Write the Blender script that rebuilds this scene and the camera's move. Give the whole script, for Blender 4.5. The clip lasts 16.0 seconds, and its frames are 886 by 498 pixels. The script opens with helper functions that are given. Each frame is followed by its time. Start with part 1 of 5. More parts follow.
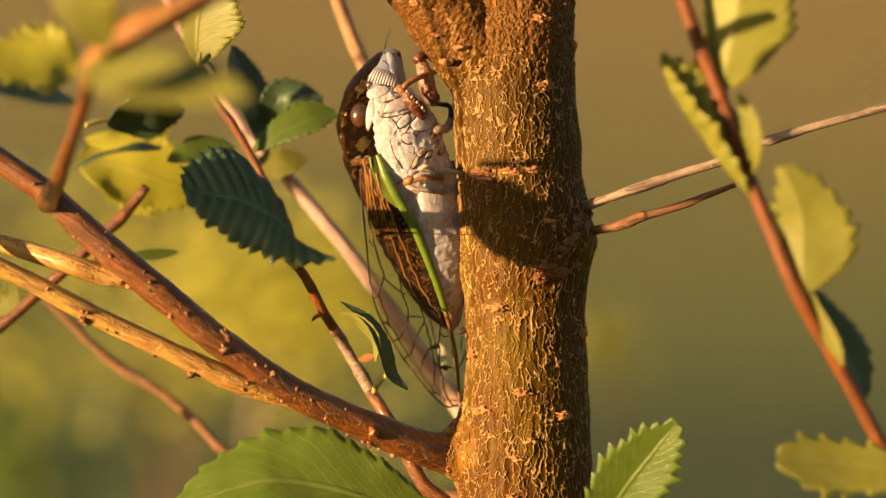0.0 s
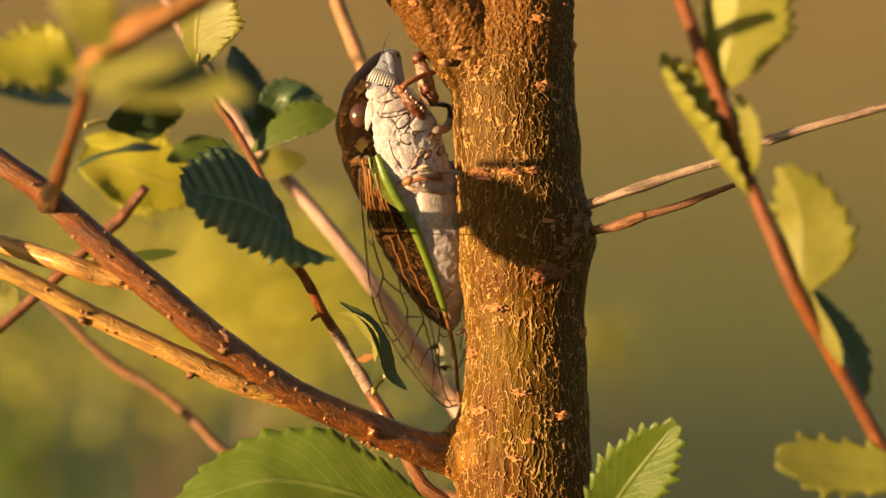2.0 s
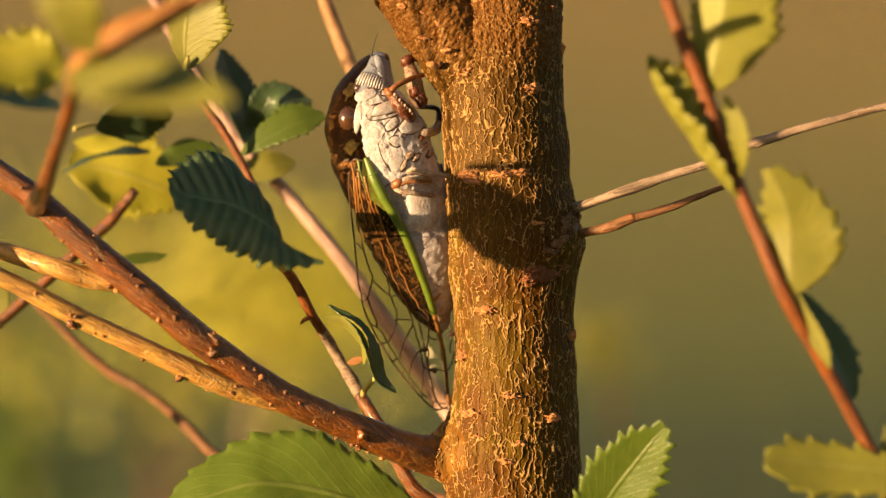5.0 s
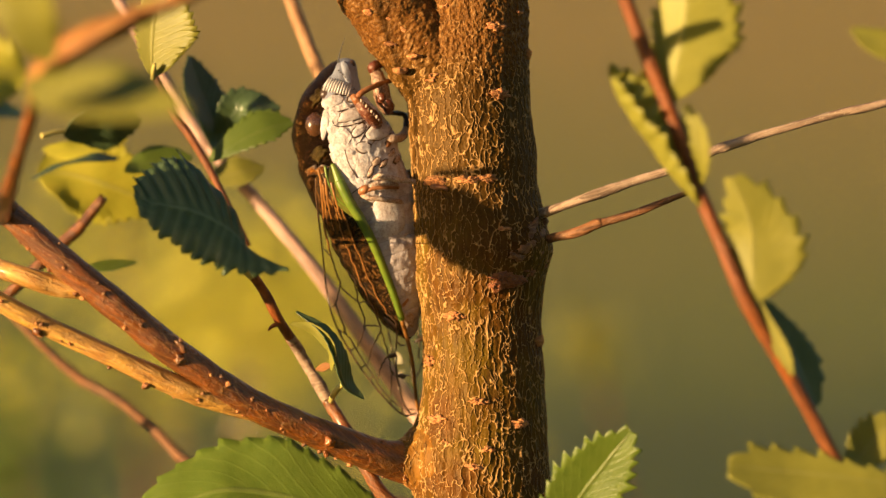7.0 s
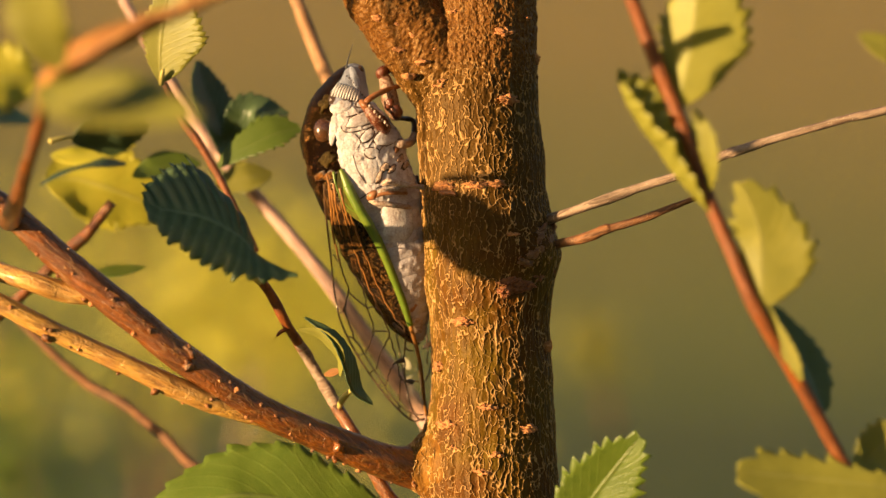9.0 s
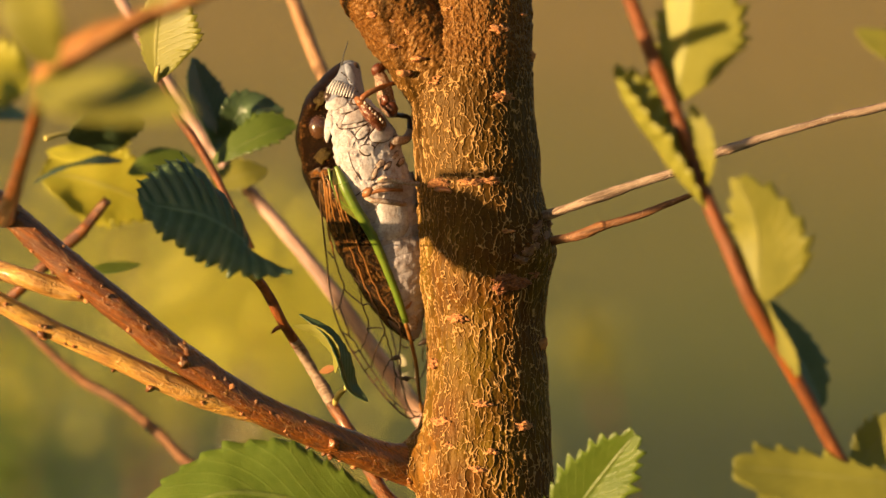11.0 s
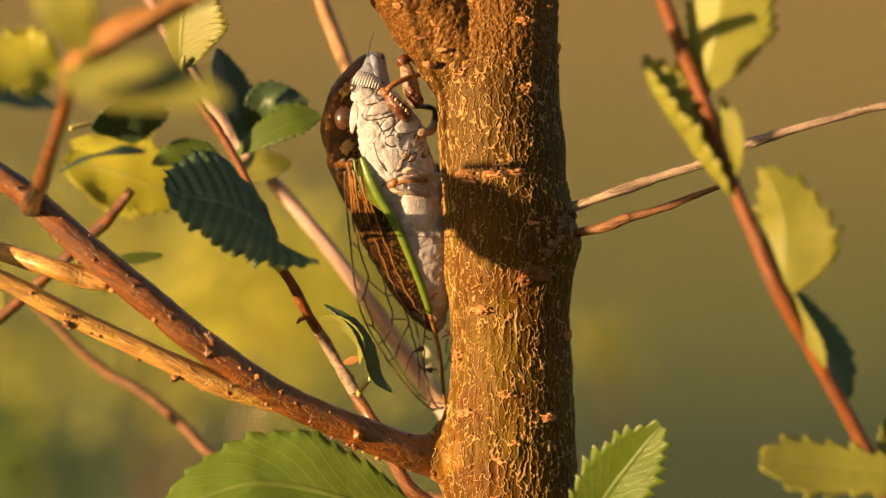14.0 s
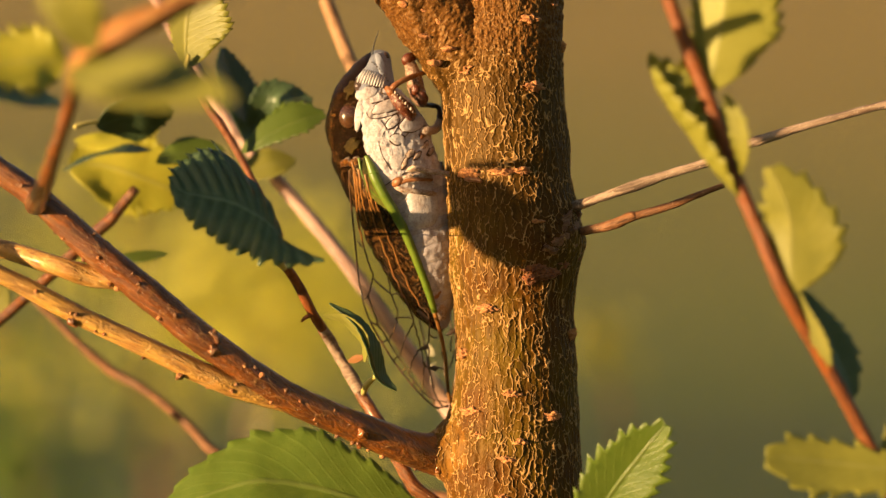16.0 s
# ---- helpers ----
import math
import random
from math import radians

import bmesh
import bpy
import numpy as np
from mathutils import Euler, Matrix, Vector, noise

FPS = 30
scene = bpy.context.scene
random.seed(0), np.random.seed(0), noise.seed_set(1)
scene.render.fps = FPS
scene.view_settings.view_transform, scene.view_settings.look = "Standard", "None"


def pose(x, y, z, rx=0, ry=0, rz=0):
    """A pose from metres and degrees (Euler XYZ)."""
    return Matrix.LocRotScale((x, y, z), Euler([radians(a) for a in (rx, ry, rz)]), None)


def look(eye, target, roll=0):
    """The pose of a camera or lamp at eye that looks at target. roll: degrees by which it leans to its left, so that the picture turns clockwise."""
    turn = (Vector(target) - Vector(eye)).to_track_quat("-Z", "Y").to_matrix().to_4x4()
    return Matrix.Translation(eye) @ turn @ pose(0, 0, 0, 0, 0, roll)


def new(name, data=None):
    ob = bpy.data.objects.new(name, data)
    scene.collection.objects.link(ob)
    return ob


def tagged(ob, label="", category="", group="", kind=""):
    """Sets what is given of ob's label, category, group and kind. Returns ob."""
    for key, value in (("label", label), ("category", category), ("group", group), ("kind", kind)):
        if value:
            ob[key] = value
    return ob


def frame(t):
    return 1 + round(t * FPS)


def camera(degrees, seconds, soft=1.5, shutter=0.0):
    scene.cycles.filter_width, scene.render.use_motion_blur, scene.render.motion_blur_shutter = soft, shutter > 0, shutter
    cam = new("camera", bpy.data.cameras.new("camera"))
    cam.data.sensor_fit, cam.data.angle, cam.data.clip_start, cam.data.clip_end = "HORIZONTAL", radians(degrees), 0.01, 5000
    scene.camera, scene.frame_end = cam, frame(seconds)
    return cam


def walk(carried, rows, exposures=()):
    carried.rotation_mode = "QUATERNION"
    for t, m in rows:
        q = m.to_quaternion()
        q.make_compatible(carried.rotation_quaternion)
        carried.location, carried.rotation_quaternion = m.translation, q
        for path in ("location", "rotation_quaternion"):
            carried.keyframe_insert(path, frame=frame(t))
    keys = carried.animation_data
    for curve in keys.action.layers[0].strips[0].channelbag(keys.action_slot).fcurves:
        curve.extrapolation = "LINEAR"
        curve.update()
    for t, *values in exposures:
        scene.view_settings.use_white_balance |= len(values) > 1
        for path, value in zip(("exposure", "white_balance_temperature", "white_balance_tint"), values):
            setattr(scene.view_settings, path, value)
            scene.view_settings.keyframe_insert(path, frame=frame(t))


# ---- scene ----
cam = camera(20.0, 16.0, soft=1.3)
EYE, DIST = 1.2, 0.350
# seconds, metres sideways and up in mm, then yaw, pitch and roll in degrees
PATH = [
    (0, 0.000, 0.000, 0.0000, 0.0000, 0.0000),
    (0.5, -0.004, 0.010, 0.0006, -0.0004, -0.0051),
    (1, -0.000, 0.009, 0.0000, -0.0002, -0.0098),
    (1.5, 0.035, 0.060, -0.0016, -0.0062, -0.0104),
    (2, 0.082, 0.065, -0.0050, -0.0068, 0.0381),
    (2.5, 0.154, 0.090, -0.0123, 0.0016, 0.0215),
    (3, 0.277, 0.115, -0.0112, 0.0012, 0.0043),
    (3.5, 0.397, 0.162, -0.0292, 0.0103, 0.0236),
    (6, 1.961, 0.426, -0.1185, 0.0285, 0.2372),
    (6.5, 2.820, 0.640, -0.1701, 0.0314, 0.2935),
    (7, 4.501, 0.900, -0.2704, 0.0468, 0.4103),
    (7.5, 5.121, 2.918, -0.2809, 0.1483, 0.3537),
    (8, 6.022, 2.308, -0.3579, 0.1249, 0.6225),
    (8.5, 4.588, 1.679, -0.2784, 0.0723, 0.4828),
    (8.7, 3.911, 1.424, -0.2227, 0.0820, 0.4508),
    (10.8, 3.308, 1.414, -0.1940, 0.0961, 0.4498),
    (11, 4.087, 1.113, -0.2522, 0.0671, 0.4319),
    (11.5, 4.082, 1.705, -0.2533, 0.0955, 0.4739),
    (12, 3.658, 1.240, -0.2259, 0.0743, 0.3852),
    (12.5, 2.406, 0.962, -0.1455, 0.0556, 0.2404),
    (13, 2.069, 0.566, -0.1259, 0.0352, 0.2329),
    (13.5, 2.193, 0.792, -0.1330, 0.0454, 0.2203),
    (14, 1.594, 0.251, -0.0968, 0.0160, 0.1756),
    (14.5, 1.331, 0.170, -0.0802, 0.0107, 0.1554),
    (15, 0.955, 0.120, -0.0563, 0.0072, 0.0795),
    (15.5, 1.071, -0.009, -0.0649, -0.0004, 0.1477),
    (16, 1.133, 0.096, -0.0660, 0.0061, 0.1343),
]
walk(cam, [(t, pose(x / 1000, -DIST, EYE + z / 1000, 90 + pitch, roll, yaw)) for t, x, z, yaw, pitch, roll in PATH])
cam.data.dof.use_dof = True
cam.data.dof.focus_distance = DIST - 0.008
cam.data.dof.aperture_fstop = 14.0

# ---- light ----
SUN_SIDE, SUN_UP = 59.0, 2.5
world = bpy.data.worlds.new("sky")
scene.world = world
world.use_nodes = True
wn = world.node_tree
sky = wn.nodes.new("ShaderNodeTexSky")
sky.sky_type, sky.sun_disc = "NISHITA", False
sky.sun_elevation = radians(SUN_UP + 1.5)
sky.sun_rotation = radians(180 + SUN_SIDE)
wn.links.new(sky.outputs[0], wn.nodes["Background"].inputs[0])
wn.nodes["Background"].inputs[1].default_value = 0.080
sun_data = bpy.data.lights.new("sun", "SUN")
sun_data.energy, sun_data.angle, sun_data.color = 5.0, radians(0.45), (1.0, 0.67, 0.33)
sun_from = Vector((-math.sin(radians(SUN_SIDE)), -math.cos(radians(SUN_SIDE)), math.tan(radians(SUN_UP))))
sun = new("sun", sun_data)
sun.matrix_world = look(sun_from * 20, (0, 0, 0))
scene.view_settings.exposure = 1.48


# ---- materials ----
def material(name):
    m = bpy.data.materials.new(name)
    m.use_nodes = True
    nt = m.node_tree
    return m, nt, nt.nodes["Principled BSDF"]


def node(nt, kind, **values):
    n = nt.nodes.new(kind)
    for key, value in values.items():
        if key in n.inputs:
            n.inputs[key].default_value = value
        else:
            setattr(n, key, value)
    return n


def ramp(nt, source, stops):
    r = nt.nodes.new("ShaderNodeValToRGB")
    e = r.color_ramp.elements
    while len(e) < len(stops):
        e.new(0.5)
    for el, (p, c) in zip(e, stops):
        el.position = p
        el.color = (c, c, c, 1) if isinstance(c, (int, float)) else (*c, 1)
    nt.links.new(source, r.inputs[0])
    return r.outputs[0]


def blend(nt, fac, a, b, mode="MIX"):
    m = nt.nodes.new("ShaderNodeMix")
    m.data_type, m.blend_type = "RGBA", mode
    for i, v in ((0, fac), (6, a), (7, b)):
        if isinstance(v, (int, float)):
            m.inputs[i].default_value = v
        elif isinstance(v, tuple):
            m.inputs[i].default_value = (*v, 1)
        else:
            nt.links.new(v, m.inputs[i])
    return m.outputs[2]


def math_node(nt, op, a, b=0.0):
    m = nt.nodes.new("ShaderNodeMath")
    m.operation = op
    for i, v in ((0, a), (1, b)):
        if isinstance(v, (int, float)):
            m.inputs[i].default_value = v
        else:
            nt.links.new(v, m.inputs[i])
    return m.outputs[0]


def coords(nt, scale=(1, 1, 1)):
    tc = nt.nodes.new("ShaderNodeTexCoord")
    mp = nt.nodes.new("ShaderNodeMapping")
    mp.inputs["Scale"].default_value = scale
    nt.links.new(tc.outputs["Object"], mp.inputs[0])
    return mp.outputs[0]


def fbm(nt, vec, scale, detail=4.0, rough=0.6, distortion=0.0):
    n = node(nt, "ShaderNodeTexNoise", Scale=scale, Detail=detail, Roughness=rough, Distortion=distortion)
    nt.links.new(vec, n.inputs["Vector"])
    return n.outputs[0]


def bump(nt, bsdf, height, strength, distance):
    b = node(nt, "ShaderNodeBump", Strength=strength, Distance=distance)
    nt.links.new(height, b.inputs["Height"])
    nt.links.new(b.outputs[0], bsdf.inputs["Normal"])
    return b


def bark_trunk(name, olive, brown, ridge_tone, ridge_dull):
    m, nt, bsdf = material(name)
    v = coords(nt)
    at_ridge = nt.nodes.new("ShaderNodeAttribute")
    at_ridge.attribute_name = "cork"
    ridge = ramp(nt, at_ridge.outputs["Fac"], ((0.25, 0.0), (0.8, 1.0)))
    grain = fbm(nt, v, 2600.0, 4.0)
    patch = fbm(nt, v, 110.0, 4.0)
    streak = fbm(nt, coords(nt, (1, 1, 0.25)), 900.0, 3.0)
    tone = blend(nt, ramp(nt, patch, ((0.38, 0.0), (0.62, 1.0))), olive, brown)
    tone = blend(nt, ramp(nt, streak, ((0.42, 0.0), (0.7, 0.7))), tone, (0.030, 0.014, 0.005))
    tone = blend(nt, ramp(nt, grain, ((0.55, 0.0), (0.8, 0.5))), tone, (0.13, 0.062, 0.011))
    # the bark about the fork is older, browner and duller
    height = nt.nodes.new("ShaderNodeSeparateXYZ")
    nt.links.new(v, height.inputs[0])
    old = math_node(nt, "ADD", math_node(nt, "MULTIPLY", math_node(nt, "SUBTRACT", height.outputs[2], 1.2235), 160.0), math_node(nt, "SUBTRACT", patch, 0.5))
    old = ramp(nt, old, ((0.0, 0.0), (0.9, 0.8)))
    # the olive skin is darker and browner above the node than below it
    upper = math_node(nt, "ADD", math_node(nt, "MULTIPLY", math_node(nt, "SUBTRACT", height.outputs[2], 1.199), 90.0), math_node(nt, "SUBTRACT", patch, 0.5))
    tone = blend(nt, ramp(nt, upper, ((0.0, 0.0), (0.8, 0.85))), tone, blend(nt, ramp(nt, grain, ((0.4, 0.0), (0.7, 1.0))), (0.046, 0.021, 0.003), (0.085, 0.040, 0.006)))
    tone = blend(nt, old, tone, blend(nt, ramp(nt, grain, ((0.4, 0.0), (0.7, 1.0))), (0.085, 0.030, 0.007), (0.20, 0.085, 0.018)))
    cork = blend(nt, ramp(nt, grain, ((0.35, 0.0), (0.65, 1.0))), ridge_tone, ridge_dull)
    colour = blend(nt, math_node(nt, "MULTIPLY", ridge, math_node(nt, "SUBTRACT", 0.92, math_node(nt, "MULTIPLY", old, 0.7))), tone, cork)
    nt.links.new(colour, bsdf.inputs["Base Color"])
    bsdf.inputs["Roughness"].default_value = 0.48
    bsdf.inputs["Specular IOR Level"].default_value = 0.2
    bsdf.inputs["Specular Tint"].default_value = (1.0, 0.72, 0.4, 1)
    bump(nt, bsdf, math_node(nt, "ADD", grain, math_node(nt, "MULTIPLY", streak, 0.8)), 0.5, 0.00018)
    return m


def bark_branch(name, tone, dark, light, gloss=0.42, relief=0.0003, along=-30.0, coat=0.0):
    """Young bark; along: the degrees by which the branch's run leans from the level, for its streaks."""
    m, nt, bsdf = material(name)
    v = coords(nt)
    turn = nt.nodes.new("ShaderNodeMapping")
    turn.inputs["Rotation"].default_value = (0, radians(along), 0)
    nt.links.new(v, turn.inputs[0])
    pull = nt.nodes.new("ShaderNodeMapping")
    pull.inputs["Scale"].default_value = (0.085, 1, 1)
    nt.links.new(turn.outputs[0], pull.inputs[0])
    n1 = fbm(nt, v, 240.0, 5.0)
    n2 = fbm(nt, v, 2600.0, 4.0)
    n3 = fbm(nt, pull.outputs[0], 1500.0, 4.0, 0.65, 0.3)
    vor = node(nt, "ShaderNodeTexVoronoi", Scale=900.0, feature="DISTANCE_TO_EDGE")
    nt.links.new(pull.outputs[0], vor.inputs["Vector"])
    crack = math_node(nt, "MULTIPLY", ramp(nt, vor.outputs["Distance"], ((0.01, 1.0), (0.08, 0.0))), ramp(nt, n1, ((0.42, 0.0), (0.6, 0.3))))
    c = blend(nt, ramp(nt, n1, ((0.36, 0.0), (0.64, 1.0))), tone, dark)
    c = blend(nt, ramp(nt, n3, ((0.36, 0.9), (0.54, 0.0))), c, tuple(x * 0.5 for x in dark))
    c = blend(nt, ramp(nt, n2, ((0.58, 0.0), (0.76, 0.8))), c, light)
    c = blend(nt, crack, c, light)
    bsdf.inputs["Coat Weight"].default_value = coat
    bsdf.inputs["Coat Roughness"].default_value = 0.22
    nt.links.new(c, bsdf.inputs["Base Color"])
    nt.links.new(ramp(nt, n3, ((0.3, gloss + 0.2), (0.7, gloss - 0.08))), bsdf.inputs["Roughness"])
    bump(nt, bsdf, math_node(nt, "ADD", math_node(nt, "ADD", n3, math_node(nt, "MULTIPLY", n2, 0.5)), math_node(nt, "MULTIPLY", crack, 0.4)), 0.9, relief)
    return m


def leaf_material(name, top, under, through_colour, gloss=0.42, amount=0.5, vein=(0.30, 0.34, 0.10), speck=(0.22, 0.12, 0.03), pleat_shade=0.12):
    m, nt, bsdf = material(name)
    uv = nt.nodes.new("ShaderNodeUVMap")
    uv.uv_map = "blade"
    sep = nt.nodes.new("ShaderNodeSeparateXYZ")
    nt.links.new(uv.outputs[0], sep.inputs[0])
    v = coords(nt)
    info = nt.nodes.new("ShaderNodeObjectInfo")
    mottling = fbm(nt, v, 500.0, 4.0)
    fine = fbm(nt, v, 4200.0, 2.0)
    c = blend(nt, ramp(nt, mottling, ((0.3, 0.0), (0.7, 1.0))), top, under)
    side = math_node(nt, "ABSOLUTE", math_node(nt, "SUBTRACT", sep.outputs[1], 0.5))
    phase = math_node(nt, "SUBTRACT", math_node(nt, "MULTIPLY", sep.outputs[0], 13.0), math_node(nt, "MULTIPLY", side, 7.0))
    tri = math_node(nt, "ABSOLUTE", math_node(nt, "SUBTRACT", math_node(nt, "FRACT", phase), 0.5))
    # the shading of the pleats is painted into the colour as darker stripes
    c = blend(nt, ramp(nt, tri, ((0.1, 0.0), (0.5, pleat_shade))), c, tuple(x * 0.45 for x in top))
    rib = ramp(nt, tri, ((0.0, 1.0), (0.11, 0.0)))
    mid = ramp(nt, side, ((0.012, 1.0), (0.035, 0.0)))
    veins = math_node(nt, "MAXIMUM", math_node(nt, "MULTIPLY", rib, 0.18 + 0.7 * pleat_shade), mid)
    c = blend(nt, math_node(nt, "MULTIPLY", veins, 0.5 + 0.3 * pleat_shade), c, vein)
    spots = ramp(nt, fbm(nt, v, 1300.0, 3.0), ((0.70, 0.0), (0.76, 0.6)))
    c = blend(nt, spots, c, speck)
    hs = nt.nodes.new("ShaderNodeHueSaturation")
    nt.links.new(math_node(nt, "ADD", math_node(nt, "MULTIPLY", info.outputs["Random"], 0.4), 0.8), hs.inputs["Value"])
    nt.links.new(c, hs.inputs["Color"])
    nt.links.new(hs.outputs[0], bsdf.inputs["Base Color"])
    bsdf.inputs["Roughness"].default_value = gloss
    b = bump(nt, bsdf, math_node(nt, "ADD", math_node(nt, "MULTIPLY", fine, 0.5), veins), 0.5, 0.0002)
    tr = nt.nodes.new("ShaderNodeBsdfTranslucent")
    nt.links.new(blend(nt, math_node(nt, "MULTIPLY", veins, 0.5), through_colour, tuple(x * 0.6 for x in through_colour)), tr.inputs[0])
    nt.links.new(b.outputs[0], tr.inputs["Normal"])
    mix = nt.nodes.new("ShaderNodeMixShader")
    mix.inputs[0].default_value = amount
    nt.links.new(bsdf.outputs[0], mix.inputs[1])
    nt.links.new(tr.outputs[0], mix.inputs[2])
    nt.links.new(mix.outputs[0], nt.nodes["Material Output"].inputs[0])
    return m


def plain(name, a, b, scale, rough, relief=0.3, depth=0.0001, metal=0.0, coat=0.0, spread=(0.35, 0.65), tint=(1.0, 1.0, 1.0), spec=0.5):
    m, nt, bsdf = material(name)
    v = coords(nt)
    n1 = fbm(nt, v, scale, 5.0)
    n2 = fbm(nt, v, scale * 6, 3.0)
    c = blend(nt, ramp(nt, n1, ((spread[0], 0.0), (spread[1], 1.0))), a, b)
    nt.links.new(c, bsdf.inputs["Base Color"])
    nt.links.new(ramp(nt, n2, ((0.2, max(0.02, rough - 0.12)), (0.8, min(1.0, rough + 0.12)))), bsdf.inputs["Roughness"])
    bsdf.inputs["Metallic"].default_value = metal
    bsdf.inputs["Specular IOR Level"].default_value = spec
    bsdf.inputs["Coat Weight"].default_value = coat
    bsdf.inputs["Specular Tint"].default_value = (*tint, 1)
    bump(nt, bsdf, math_node(nt, "ADD", n1, math_node(nt, "MULTIPLY", n2, 0.5)), relief, depth)
    return m


BARK = bark_trunk("elm_bark", (0.106, 0.060, 0.004), (0.088, 0.031, 0.004), (0.50, 0.30, 0.12), (0.34, 0.175, 0.06))
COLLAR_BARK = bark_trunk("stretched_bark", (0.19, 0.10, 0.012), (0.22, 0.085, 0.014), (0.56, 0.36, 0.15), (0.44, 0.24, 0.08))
BRANCH = bark_branch("brown_branch_bark", (0.25, 0.072, 0.007), (0.12, 0.034, 0.005), (0.46, 0.24, 0.075), 0.26, 0.0005, -33.0, 0.5)
GOLD_BRANCH = bark_branch("golden_branch_bark", (0.58, 0.32, 0.060), (0.40, 0.18, 0.034), (0.66, 0.46, 0.17), 0.36, 0.0005, -25.0, 0.2)
SHOOT = bark_branch("red_brown_shoot_bark", (0.225, 0.058, 0.006), (0.15, 0.038, 0.005), (0.27, 0.095, 0.018), 0.45, 0.0003, -64.0)
TWIG = bark_branch("grey_twig_bark", (0.36, 0.25, 0.175), (0.22, 0.135, 0.085), (0.56, 0.45, 0.35), 0.65, 0.0003, 17.0)
TWIG_BROWN = bark_branch("brown_twig_bark", (0.24, 0.095, 0.028), (0.14, 0.055, 0.02), (0.42, 0.24, 0.11), 0.55, 0.0003, 17.0)
TAN = bark_branch("tan_stem_bark", (0.42, 0.22, 0.10), (0.33, 0.16, 0.065), (0.5, 0.31, 0.16), 0.55, 0.0003, -60.0)
PEEL = bark_branch("orange_peeling_bark", (0.44, 0.20, 0.022), (0.12, 0.04, 0.008), (0.62, 0.36, 0.05), 0.5, 0.0005, -64.0)
PALE = bark_branch("pale_stem_bark", (0.55, 0.345, 0.28), (0.43, 0.255, 0.20), (0.60, 0.44, 0.37), 0.6, 0.0003, -50.0)
WART = plain("lenticel_cork", (0.60, 0.27, 0.085), (0.30, 0.095, 0.03), 2200.0, 0.7, 0.9, 0.0003)
CALLUS_RED = plain("red_callus", (0.36, 0.115, 0.025), (0.15, 0.040, 0.010), 1600.0, 0.5, 1.0, 0.0003)
# painted pleat shading is stronger here, since these leaves get no sun
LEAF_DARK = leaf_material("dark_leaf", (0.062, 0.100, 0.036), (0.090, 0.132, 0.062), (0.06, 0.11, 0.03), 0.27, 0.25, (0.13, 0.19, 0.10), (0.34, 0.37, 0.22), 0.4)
LEAF_GREEN = leaf_material("green_leaf", (0.092, 0.140, 0.013), (0.122, 0.168, 0.020), (0.20, 0.30, 0.02), 0.42, 0.3, (0.19, 0.23, 0.055), pleat_shade=0.10)
LEAF_YELLOW = leaf_material("yellow_green_leaf", (0.195, 0.192, 0.024), (0.26, 0.245, 0.034), (0.44, 0.40, 0.03), 0.5, 0.3, (0.34, 0.32, 0.10))

LEAF_LEMON = leaf_material("lemon_leaf", (0.46, 0.44, 0.03), (0.56, 0.49, 0.035), (0.5, 0.46, 0.03), 0.55, 0.3, (0.5, 0.47, 0.14), (0.42, 0.22, 0.04))
LEAF_DRY = leaf_material("dry_leaf", (0.46, 0.20, 0.035), (0.30, 0.105, 0.02), (0.30, 0.12, 0.02), 0.6, 0.2, (0.42, 0.22, 0.08), (0.10, 0.04, 0.015), 0.4)

# ---- making parts ----
UNIT = 2 * DIST * math.tan(radians(10)) / 1568


def at(u, v, d):
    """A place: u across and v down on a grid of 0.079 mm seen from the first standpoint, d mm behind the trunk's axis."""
    k = (DIST + d / 1000) / DIST
    return Vector(((u - 784) * UNIT * k, d / 1000, EYE + (441 - v) * UNIT * k))


def part(name, bm, mat, parent=None, label="", smooth=True):
    me = bpy.data.meshes.new(name)
    if smooth:
        for f in bm.faces:
            f.smooth = True
    bm.to_mesh(me)
    bm.free()
    if mat:
        for one in (mat if isinstance(mat, (list, tuple)) else [mat]):
            me.materials.append(one)
    ob = new(name, me)
    if parent:
        ob.parent = parent
        ob.matrix_parent_inverse = parent.matrix_world.inverted()
    if label:
        ob["label"] = label
    return ob


def empty(name, place):
    ob = new(name)
    ob.empty_display_size = 0.01
    ob.matrix_world = Matrix.Translation(place)
    ob.location = place
    return ob


def cork_net(q):
    """0 to 1: how far a place on the bark belongs to its net of raised corky lines."""
    w = Vector((q.x, q.y, q.z * 0.29)) * 1060.0
    w += noise.noise_vector(q * 480.0) * 0.55 + noise.noise_vector(q * 1500.0) * 0.28
    d, _ = noise.voronoi(w)
    width = 0.092 + 0.05 * noise.noise(q * 260.0)
    line = max(0.0, 1 - (d[1] - d[0]) / max(0.05, width))
    keep = 1.0 + 0.5 * noise.noise(q * 430.0 + Vector((5, 1, 2)))
    return line * max(0.0, min(1.0, keep))


def bark_height(q, net):
    rib = noise.noise(Vector((q.x, q.y, q.z * 0.16)) * 1500.0)
    crumb = max(0.0, min(1.0, (q.z - 1.2215) / 0.004))
    crumbs = noise.noise(q * 1900.0) + 0.6 * noise.noise(q * 4200.0) - max(0.0, noise.noise(q * 1050.0) - 0.25) * 2.2
    return (0.00021 * net * (1 - 0.6 * crumb) + 0.00013 * rib + 0.00008 * noise.noise(q * 900.0) + 0.00022 * noise.noise(q * 190.0)
            + 0.00005 * noise.noise(q * 3600.0) + 0.00019 * crumb * crumbs)


